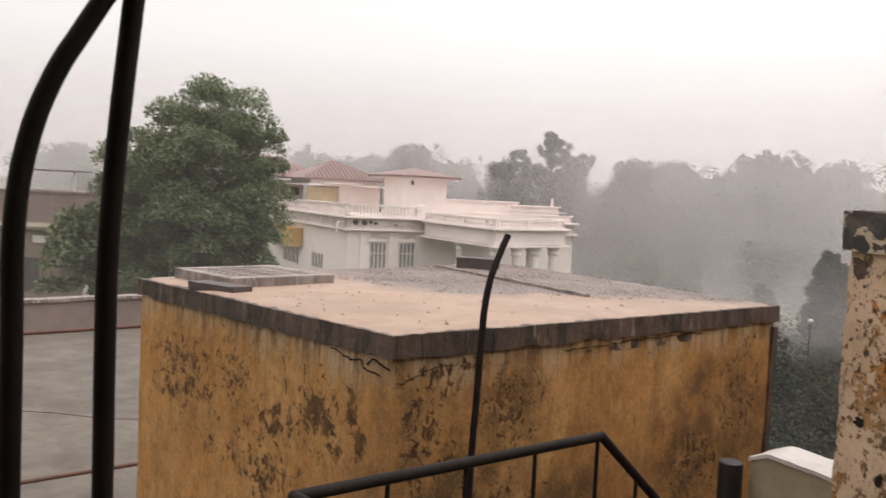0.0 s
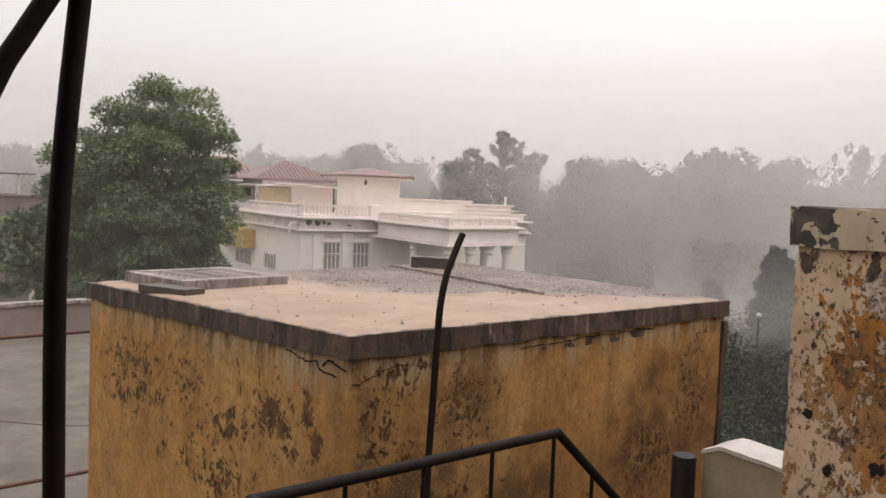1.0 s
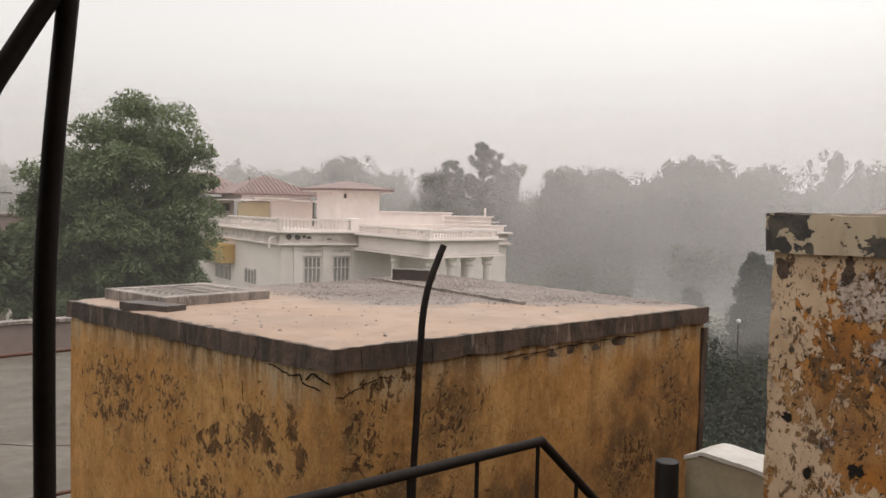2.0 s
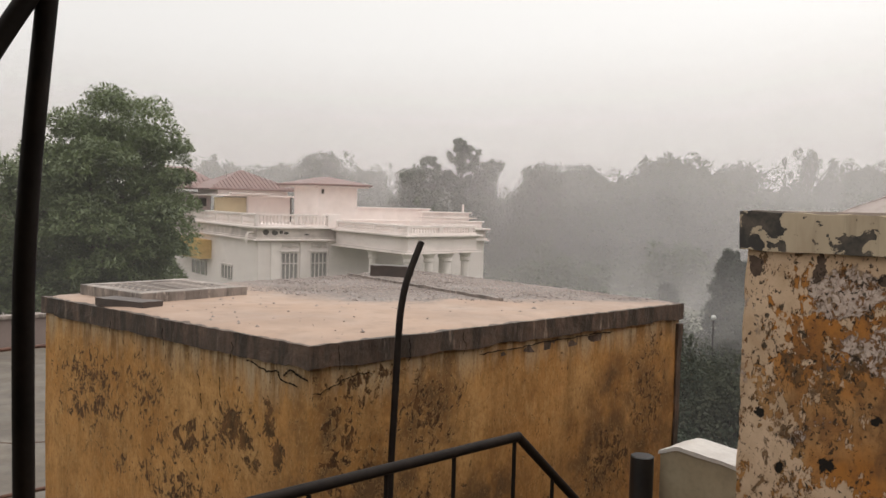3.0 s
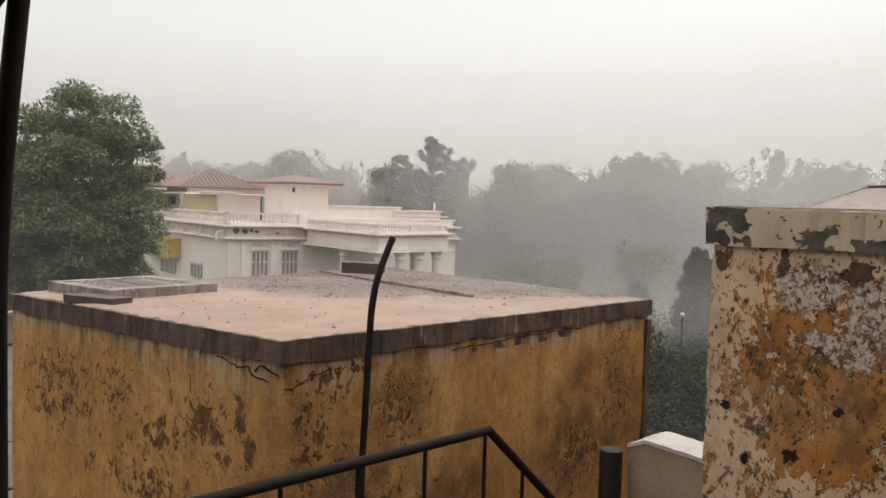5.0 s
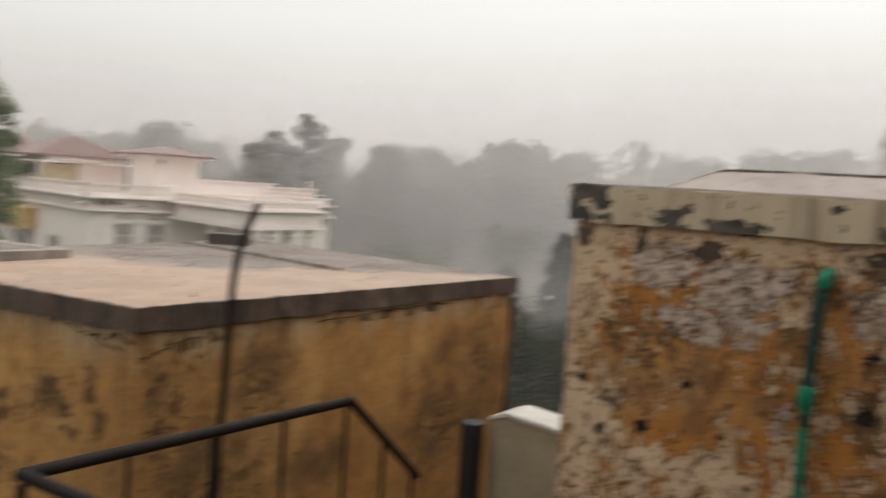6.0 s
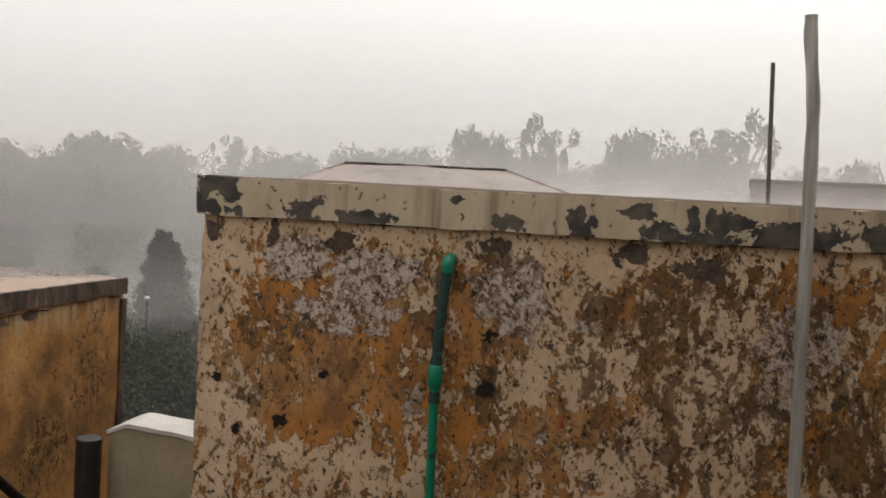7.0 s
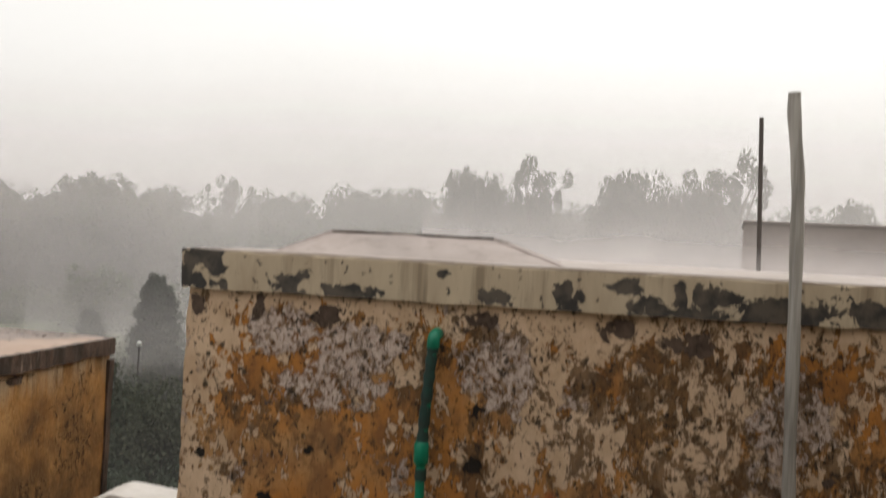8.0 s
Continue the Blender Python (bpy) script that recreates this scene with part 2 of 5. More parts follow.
    plate = m.blob((X, -2.06, 1.26, 0.15, 0.10), (X, -3.22, 1.29, 0.17, 0.09), (X, -2.68, 1.29, 0.13, 0.09), (X, -1.55, 1.28, 0.06, 0.07), (X, -3.5, 1.25, 0.2, 0.08), (X, -1.80, 1.29, 0.05, 0.09))
    plate = m.step(m.math("ADD", m.noise(10.0, 7, 0.6, 0.4), m.math("MULTIPLY", plate, 0.28)), 0.68, 0.69)
    c = m.mix(plate, c, m.mix(m.step(m.noise(18, 5), 0.4, 0.6), (0.085, 0.06, 0.048), (0.13, 0.095, 0.075)))
    # black specks, thick beside the mould and thin on the sheets
    speck = m.math("ADD", m.noise(46.0, 6, 0.62, 0.5, vec=m.mapped(1, 1, 0.75)), m.math("MULTIPLY", m.step(m.noise(4.5, 5), 0.42, 0.62), 0.045))
    spots = m.step(speck, 0.610, 0.632)
    c = m.mix(m.math("MULTIPLY", spots, 0.9), c, (0.04, 0.03, 0.022))
    holes = m.blob((X, -1.587, 0.674, 0.05, 0.04), (X, -2.039, 0.725, 0.05, 0.028), (X, -1.863, 0.516, 0.06, 0.05), (X, -2.70, 0.715, 0.07, 0.06), (X, -2.70, 0.93, 0.05, 0.06), (X, -1.68, 0.47, 0.03, 0.05))
    holes = m.step(m.math("ADD", m.noise(40, 5), m.math("MULTIPLY", holes, 0.45)), 0.76, 0.80)
    c = m.mix(holes, c, (0.02, 0.016, 0.013))
    c = m.mix(m.math("MULTIPLY", m.blob((X, -3.0, 0.61, 0.035, 0.05)), 0.8), c, (0.42, 0.09, 0.03))
    m.color(m.mix(1.0, c, (0.86, 0.805, 0.76), "MULTIPLY"))
    hgt = m.math("ADD", m.math("MULTIPLY", cream, 0.6), m.math("MULTIPLY", curl, 0.9))
    hgt = m.math("ADD", hgt, m.math("MULTIPLY", m.math("MAXIMUM", mould, plate), -0.5))
    hgt = m.math("ADD", hgt, m.math("MULTIPLY", holes, -2.0))
    hgt = m.math("ADD", hgt, m.math("MULTIPLY", m.noise(70, 5), 0.4))
    m.bump(hgt, 0.9, 0.008)
    return m.m


def cap_paint():
    """Cream paint on a coping, chipped off in sharp-edged black patches."""
    m = Mat("chipped_cream_paint", 0.65, 0.3)
    X = 1.038
    c = m.mix(m.step(m.noise(5, 6, vec=m.mapped(1, 1, 0.3)), 0.36, 0.66), (0.55, 0.45, 0.325), (0.40, 0.31, 0.215))
    c = m.mix(m.math("MULTIPLY", m.step(m.noise(9, 5, vec=m.mapped(1, 1, 0.06)), 0.54, 0.66), 0.65), c, (0.19, 0.14, 0.095))
    zone = m.blob((X, -1.54, 1.43, 0.24, 0.16), (X, -1.95, 1.37, 0.14, 0.09), (X, -2.12, 1.36, 0.14, 0.05), (X, -2.28, 1.37, 0.07, 0.05), (X, -2.75, 1.37, 0.10, 0.06), (X, -3.03, 1.40, 0.12, 0.10),
                  (X, -3.25, 1.44, 0.08, 0.05), (X, -3.33, 1.37, 0.14, 0.07), (X, -3.55, 1.40, 0.24, 0.12), (X, -3.80, 1.37, 0.45, 0.10), (X, -4.2, 1.38, 0.25, 0.12), (X, -2.55, 1.46, 0.05, 0.03))
    f = m.math("ADD", m.noise(13.0, 8, 0.6, 0.4, vec=m.mapped(1, 1, 1.0, (0, 0.85, 0.2))), m.math("MULTIPLY", zone, 0.27))
    chip = m.step(f, 0.648, 0.655)
    c = m.mix(m.math("MULTIPLY", m.step(m.noise(22, 6, 0.6, vec=m.mapped(1, 1, 0.8, (4, 0, 2))), 0.63, 0.66), 0.85), c, (0.07, 0.055, 0.045))
    c = m.mix(chip, c, m.mix(m.step(m.noise(12, 5), 0.42, 0.6), (0.045, 0.04, 0.037), (0.11, 0.09, 0.072)))
    m.color(c).bump(m.math("ADD", m.math("MULTIPLY", chip, -0.9), m.math("MULTIPLY", m.noise(50, 4), 0.3)), 0.7, 0.005)
    return m.m


def stained_concrete(name, light, dark, streaks=True, rough=0.6):
    m = Mat(name, rough, 0.4)
    c = m.mix(m.step(m.noise(4.0, 6), 0.38, 0.66), light, dark)
    if streaks:
        c = m.mix(m.math("MULTIPLY", m.step(m.noise(9.0, 7, 0.66, vec=m.mapped(1, 1, 0.3)), 0.44, 0.64), 0.85), c, tuple(v * 0.35 for v in dark))
        c = m.mix(m.math("MULTIPLY", m.step(m.noise(20.0, 8, 0.7, vec=m.mapped(1, 1, 0.28, (5, 5, 0))), 0.56, 0.68), 0.7), c, tuple(v * 2.0 for v in light))
    m.color(c).bump(m.noise(30, 6), 0.5, 0.006)
    return m.m


def slab_concrete():
    """Old slab edge: soot-dark, uneven runs of rain down it, pale lime dribbles and brown rust."""
    m = Mat("dark_stained_concrete", 0.6, 0.35)
    c = m.mix(m.step(m.noise(3.0, 7, 0.65), 0.36, 0.64), (0.125, 0.078, 0.055), (0.055, 0.036, 0.027))
    c = m.mix(m.math("MULTIPLY", m.step(m.noise(9.0, 8, 0.7), 0.46, 0.62), 0.7), c, (0.05, 0.034, 0.026))
    run = m.math("ADD", m.noise(7.5, 8, 0.7, 0.4, vec=m.mapped(1, 1, 0.2)), m.math("MULTIPLY", m.noise(1.6, 4), 0.35))
    c = m.mix(m.math("MULTIPLY", m.step(run, 0.64, 0.74), 0.85), c, (0.024, 0.017, 0.013))
    pale = m.noise(21.0, 7, 0.66, 0.2, vec=m.mapped(1, 1, 0.16, (5, 5, 0)))
    c = m.mix(m.math("MULTIPLY", m.math("MULTIPLY", m.step(pale, 0.56, 0.66), m.step(m.noise(2.4, 5, vec=m.mapped(1, 1, 0.3, (1, 2, 3))), 0.46, 0.58)), 0.7), c, (0.30, 0.225, 0.175))
    c = m.mix(m.math("MULTIPLY", m.step(m.noise(42, 8, 0.7), 0.52, 0.62), 0.55), c, (0.04, 0.027, 0.02))
    m.color(c).bump(m.math("ADD", m.noise(28, 7, 0.65), m.math("MULTIPLY", m.noise(8, 5), 1.4)), 0.8, 0.009)
    return m.m


def wet_roof(name, light, dark, grit, gravel=False):
    m = Mat(name, 0.4, 0.35)
    c = m.mix(m.step(m.noise(1.4, 6, 0.6, 0.4), 0.38, 0.64), light, dark)
    c = m.mix(m.math("MULTIPLY", m.step(m.noise(9, 6), 0.5, 0.7), 0.5), c, grit)
    if gravel:
        far = m.math("ADD", m.math("ADD", m.axis(1), m.math("MULTIPLY", m.axis(0), 0.55)), m.math("MULTIPLY", m.noise(2.2, 5), 1.2))
        g = m.math("MULTIPLY", m.step(far, 2.42, 2.66), m.step(m.axis(0), 1.1, 1.5))
        c = m.mix(m.math("MULTIPLY", g, 0.75), c, (0.19, 0.155, 0.14))
        c = m.mix(m.math("MULTIPLY", m.math("MULTIPLY", g, m.step(m.noise(34, 6, 0.7), 0.46, 0.54)), 0.85), c, (0.095, 0.078, 0.07))
        fleck = m.step(m.noise(16, 4, 0.5, vec=m.mapped(0.5, 1.4, 1)), 0.70, 0.73)
        c = m.mix(m.math("MULTIPLY", fleck, 0.7), c, (0.2, 0.14, 0.11))
    m.color(c)
    m.rough(m.step(m.noise(1.9, 4, vec=m.mapped(1, 1, 1, (3, 3, 3))), -0.3, 0.9))
    m.bump(m.noise(35, 6), 0.25, 0.004)
    return m.m


M = {
    "ochre": ochre_wall(),
    "flaking": flaking_wall(),
    "cap": cap_paint(),
    "slab_edge": slab_concrete(),
    "roof_screed": wet_roof("wet_roof_screed", (0.35, 0.243, 0.182), (0.285, 0.198, 0.15), (0.20, 0.148, 0.118), True),
    "block_roof": wet_roof("wet_grey_roof", (0.35, 0.295, 0.265), (0.27, 0.225, 0.20), (0.18, 0.15, 0.135)),
    "terrace": wet_roof("wet_terrace_screed", (0.130, 0.108, 0.085), (0.085, 0.070, 0.057), (0.055, 0.046, 0.04)),
    "vent_edge": stained_concrete("wet_grey_concrete", (0.30, 0.25, 0.22), (0.19, 0.155, 0.135)),
    "black_pipe": varied("black_painted_steel", (0.013, 0.010, 0.009), (0.022, 0.016, 0.013), 12, 0.6, 0.25, 0.001, 90, 0.08),
    "rust": varied("rusty_steel", (0.12, 0.05, 0.03), (0.07, 0.035, 0.025), 14, 0.7, 0.3, 0.001, 80),
    "green_pipe": varied("green_plastic_pipe", (0.0, 0.19, 0.105), (0.0, 0.13, 0.075), 6, 0.4, 0.1, 0.001, 60),
    "dark_wrap": varied("dark_green_wrapping", (0.012, 0.05, 0.04), (0.02, 0.03, 0.026), 25, 0.6, 0.3, 0.001, 80),
    "black_pvc": varied("black_drain_pipe", (0.012, 0.012, 0.014), (0.025, 0.022, 0.02), 8, 0.45, 0.1, 0.001, 40),
    "cream_plaster": varied("damp_cream_plaster", (0.36, 0.295, 0.20), (0.26, 0.21, 0.14), 2.5, 0.7, 0.3, 0.003, 30),
    "pale_top": varied("pale_mortar", (0.62, 0.58, 0.54), (0.5, 0.45, 0.41), 6, 0.45, 0.4, 0.004, 30),
    "brick": varied("dark_wet_brick", (0.085, 0.062, 0.053), (0.058, 0.044, 0.04), 9, 0.5, 0.4, 0.004, 40),
    # white lifted and pinked to carry the haze over the house
    "house_white": varied("weathered_white_paint", (0.81, 0.72, 0.685), (0.71, 0.62, 0.58), 0.5, 0.7, 0.1, 0.01, 3),
    # darker, mottled white for bands, frames and trim
    "house_dull": varied("dull_white_paint", (0.68, 0.595, 0.55), (0.44, 0.38, 0.35), 1.2, 0.7, 0.2, 0.01, 5),
    "house_yellow": varied("mustard_awning_paint", (0.56, 0.36, 0.12), (0.48, 0.30, 0.10), 0.8, 0.7, 0.1, 0.01, 4),
    "house_beige": varied("beige_panel", (0.50, 0.41, 0.27), (0.43, 0.35, 0.23), 0.8, 0.7, 0.1, 0.01, 4),
    "roof_tile": varied("red_roof_tile", (0.23, 0.14, 0.125), (0.17, 0.108, 0.098), 1.5, 0.5, 0.3, 0.02, 6),
    "dark_frame": varied("dark_window_frame", (0.09, 0.075, 0.065), (0.06, 0.05, 0.045), 2, 0.6, 0.1, 0.01, 5),
    "beige_house": varied("beige_render", (0.22, 0.18, 0.135), (0.165, 0.135, 0.10), 0.4, 0.75, 0.2, 0.01, 3),
    "grey_brick": varied("grey_brown_brick", (0.24, 0.185, 0.165), (0.17, 0.135, 0.12), 0.7, 0.8, 0.4, 0.02, 4),
    "bark": varied("bark", (0.09, 0.07, 0.055), (0.05, 0.04, 0.032), 3, 0.9, 0.5, 0.02, 12),
    "grass": varied("wet_lawn", (0.055, 0.08, 0.03), (0.085, 0.08, 0.045), 0.12, 0.9, 0.4, 0.03, 3),
    "path": varied("wet_paving", (0.30, 0.28, 0.26), (0.22, 0.2, 0.19), 0.6, 0.35, 0.2, 0.01, 8),
    "crack": varied("black_gap", (0.012, 0.009, 0.008), (0.02, 0.015, 0.012), 20, 0.9, 0.1, 0.001, 60, 0.05),
    "gritty": wet_roof("gritty_cement", (0.34, 0.28, 0.255), (0.25, 0.205, 0.185), (0.13, 0.105, 0.095)),
    "glass_globe": varied("milky_globe", (0.5, 0.5, 0.46), (0.42, 0.42, 0.39), 3, 0.3, 0.02, 0.001, 10),
}
wood = Mat("weathered_grey_wood", 0.75)
grain = wood.noise(30, 6, 0.6, vec=wood.mapped(1, 1, 0.06))
wood.color(wood.mix(wood.step(grain, 0.35, 0.65), (0.45, 0.42, 0.385), (0.21, 0.19, 0.17))).bump(grain, 0.5, 0.003)
M["weathered_wood"] = wood.m
pane = Mat("window_glass", 0.08, 0.5)
# pane colour lifted in place of haze before the house
pane.color((0.16, 0.145, 0.135))
M["glass"] = pane.m


def leaf_material(name, low, high, gloss=0.35, spec=0.6):
    """Wet leaves: glossy, and the light shows a little through them."""
    m = Mat(name, gloss, spec)
    geo = m.n.new("ShaderNodeNewGeometry")
    c = m.mix(geo.outputs["Random Per Island"], low, high)
    c = m.mix(m.math("MULTIPLY", m.step(m.noise(0.8, 3), 0.4, 0.65), 0.5), c, tuple(v * 1.3 for v in high))
    m.color(c)
    through_leaf = m.n.new("ShaderNodeBsdfTranslucent")
    m.l.new(c, through_leaf.inputs["Color"])
    both = m.n.new("ShaderNodeMixShader")
    both.inputs[0].default_value = 0.35
    m.l.new(m.b.outputs[0], both.inputs[1])
    m.l.new(through_leaf.outputs[0], both.inputs[2])
    m.l.new(both.outputs[0], m.n["Material Output"].inputs["Surface"])
    return m.m


M["leaf_near"] = leaf_material("mango_leaf", (0.066, 0.088, 0.034), (0.118, 0.146, 0.056), 0.5)
M["leaf_far"] = leaf_material("far_leaf", (0.035, 0.05, 0.025), (0.06, 0.08, 0.035), 0.7, 0.2)
M["leaf_bush"] = leaf_material("garden_leaf", (0.030, 0.034, 0.022), (0.052, 0.056, 0.034), 0.75, 0.2)
M["leaf_dark"] = leaf_material("cypress_leaf", (0.026, 0.034, 0.022), (0.04, 0.05, 0.031), 0.75, 0.2)


def mist(name, strength, z_full, z_none, scale):
    """Fine spray that scatters the sky's light: mostly clear, thinner higher up."""
    mat = bpy.data.materials.new(name)
    mat.use_nodes = True
    n, l = mat.node_tree.nodes, mat.node_tree.links
    n.clear()
    out, over, both = n.new("ShaderNodeOutputMaterial"), n.new("ShaderNodeMixShader"), n.new("ShaderNodeMixShader")
    clear, dif, tra = n.new("ShaderNodeBsdfTransparent"), n.new("ShaderNodeBsdfDiffuse"), n.new("ShaderNodeBsdfTranslucent")
    for s in (dif, tra):
        s.inputs["Color"].default_value = (0.96, 0.903, 0.897, 1)
    tc, sep = n.new("ShaderNodeTexCoord"), n.new("ShaderNodeSeparateXYZ")
    l.new(tc.outputs["Object"], sep.inputs[0])
    fade = n.new("ShaderNodeMapRange")
    fade.interpolation_type = "SMOOTHSTEP"
    for key, v in (("From Min", z_none), ("From Max", z_full), ("To Min", 0.0), ("To Max", strength)):
        fade.inputs[key].default_value = v
    l.new(sep.outputs["Z"], fade.inputs["Value"])
    tex = n.new("ShaderNodeTexNoise")
    tex.inputs["Scale"].default_value, tex.inputs["Detail"].default_value = scale, 3
    l.new(tc.outputs["Object"], tex.inputs["Vector"])
    vary = n.new("ShaderNodeMapRange")
    for key, v in (("From Min", 0.3), ("From Max", 0.7), ("To Min", 0.8), ("To Max", 1.18)):
        vary.inputs[key].default_value = v
    l.new(tex.outputs["Fac"], vary.inputs["Value"])
    times = n.new("ShaderNodeMath")
    times.operation = "MULTIPLY"
    l.new(fade.outputs[0], times.inputs[0])
    l.new(vary.outputs[0], times.inputs[1])
    l.new(dif.outputs[0], both.inputs[1])
    l.new(tra.outputs[0], both.inputs[2])
    l.new(times.outputs[0], over.inputs[0])
    l.new(clear.outputs[0], over.inputs[1])
    l.new(both.outputs[0], over.inputs[2])
    l.new(over.outputs[0], out.inputs[0])
    return mat


# ---- mesh helpers ----
def part(name, bm, material, parent=None, label="", smooth=False):
    me = bpy.data.meshes.new(name)
    if isinstance(bm, tuple):
        me.from_pydata(*bm)
    else:
        bm.to_mesh(me)
        bm.free()
    me.materials.append(M[material] if isinstance(material, str) else material)
    if smooth:
        me.polygons.foreach_set("use_smooth", [True] * len(me.polygons))
        me.set_sharp_from_angle(angle=radians(38))
    ob = new(name, me)
    if parent is not None:
        ob.parent = parent
    if label:
        ob["label"] = label
    return ob


def thing(name, m=None, label="", category="", group="", kind=""):
    ob = new(name)
    if m is not None:
        ob.matrix_world = m
    return tagged(ob, label, category, group, kind)


def block(bm, x0, x1, y0, y1, z0, z1, bevel=0.0):
    made = bmesh.ops.create_cube(bm, size=1)["verts"]
    for v in made:
        v.co = Vector((x0 + (v.co.x + 0.5) * (x1 - x0), y0 + (v.co.y + 0.5) * (y1 - y0), z0 + (v.co.z + 0.5) * (z1 - z0)))
    if bevel:
        edges = list({e for v in made for e in v.link_edges})
        bmesh.ops.bevel(bm, geom=edges, offset=bevel, segments=2, affect="EDGES", profile=0.6)
    return bm


def boxed(*dims, bevel=0.0):
    return block(bmesh.new(), *dims, bevel=bevel)


def rough_block(x0, x1, y0, y1, z0, z1, step=0.06, amp=0.012, freq=6.0, seed=0, lift=None):
    """A block with a dense skin, worn uneven by noise; lift(x, y) tilts its whole height."""
    bm = bmesh.new()
    lo, size = Vector((x0, y0, z0)), Vector((x1 - x0, y1 - y0, z1 - z0))
    for ax in range(3):
        a, b = (ax + 1) % 3, (ax + 2) % 3
        na, nb = max(1, int(size[a] / step)), max(1, int(size[b] / step))
        for side in (0, 1):
            grid = []
            for i in range(na + 1):
                row = []
                for j in range(nb + 1):
                    p = Vector((0, 0, 0))
                    p[ax], p[a], p[b] = side, i / na, j / nb
                    row.append(bm.verts.new(Vector(lo[k] + p[k] * size[k] for k in range(3))))
                grid.append(row)
            for i in range(na):
                for j in range(nb):
                    q = [grid[i][j], grid[i + 1][j], grid[i + 1][j + 1], grid[i][j + 1]]
                    bm.faces.new(q if side else q[::-1])
    bmesh.ops.remove_doubles(bm, verts=bm.verts, dist=1e-4)
    shift = Vector((seed * 3.7, seed * 1.9, seed * 7.3))
    for v in bm.verts:
        n = noise.noise_vector(v.co * freq + shift) + 0.5 * noise.noise_vector(v.co * freq * 3.1 + shift)
        base = v.co.copy()
        v.co += n * amp
        if lift:
            v.co.z += lift(base.x, base.y)
    return bm


def tube(points, radius, sides=12, cap=True, bm=None):
    """A swept round bar along points; radius may be one number or one a point."""
    bm = bm or bmesh.new()
    pts = [Vector(p) for p in points]
    rad = radius if isinstance(radius, (list, tuple)) else [radius] * len(pts)
    rings, ref = [], Vector((0.31, 0.77, 0.55))
    for k, p in enumerate(pts):
        way = (pts[min(k + 1, len(pts) - 1)] - pts[max(k - 1, 0)]).normalized()
        side = way.cross(ref).normalized()
        up = side.cross(way)
        rings.append([bm.verts.new(p + (side * math.cos(t) + up * math.sin(t)) * rad[k]) for t in (2 * math.pi * q / sides for q in range(sides))])
    for r0, r1 in zip(rings, rings[1:]):
        for q in range(sides):
            bm.faces.new((r0[q], r0[(q + 1) % sides], r1[(q + 1) % sides], r1[q]))
    if cap:
        bm.faces.new(rings[0][::-1])
        bm.faces.new(rings[-1])
    bmesh.ops.recalc_face_normals(bm, faces=bm.faces)
    return bm


def smooth_line(points, n=6):
    """More points along a bent bar (Catmull-Rom)."""
    pts = [Vector(p) for p in points]
    out = []
    for k in range(len(pts) - 1):
        a, b, c, d = pts[max(k - 1, 0)], pts[k], pts[k + 1], pts[min(k + 2, len(pts) - 1)]
        for s in range(n):
            t = s / n
            out.append(0.5 * (2 * b + (c - a) * t + (2 * a - 5 * b + 4 * c - d) * t * t + (3 * b - a - 3 * c + d) * t ** 3))
    return out + [pts[-1]]


def hip_roof(x0, x1, y0, y1, z0, z1, ridge=0.3, thick=0.12):
    """A hipped roof with eaves of some thickness; the ridge runs along the longer side."""
    bm = bmesh.new()
    cx, cy = (x0 + x1) / 2, (y0 + y1) / 2
    rx, ry = ((x1 - x0) / 2 * ridge, 0) if x1 - x0 > y1 - y0 else (0, (y1 - y0) / 2 * ridge)
    low = [bm.verts.new((x, y, z0 - thick)) for x, y in ((x0, y0), (x1, y0), (x1, y1), (x0, y1))]
    eav = [bm.verts.new((x, y, z0)) for x, y in ((x0, y0), (x1, y0), (x1, y1), (x0, y1))]
    top = [bm.verts.new((cx - rx, cy - ry, z1)), bm.verts.new((cx + rx, cy + ry, z1))]
    for k in range(4):
        bm.faces.new((low[k], low[(k + 1) % 4], eav[(k + 1) % 4], eav[k]))
    bm.faces.new(low[::-1])
    if rx:
        faces = ((eav[0], eav[1], top[1], top[0]), (eav[1], eav[2], top[1]), (eav[2], eav[3], top[0], top[1]), (eav[3], eav[0], top[0]))
    else:
        faces = ((eav[0], eav[1], top[0]), (eav[1], eav[2], top[1], top[0]), (eav[2], eav[3], top[1]), (eav[3], eav[0], top[0], top[1]))
    for q in faces:
        bm.faces.new(q)
    bmesh.ops.recalc_face_normals(bm, faces=bm.faces)
    return bm


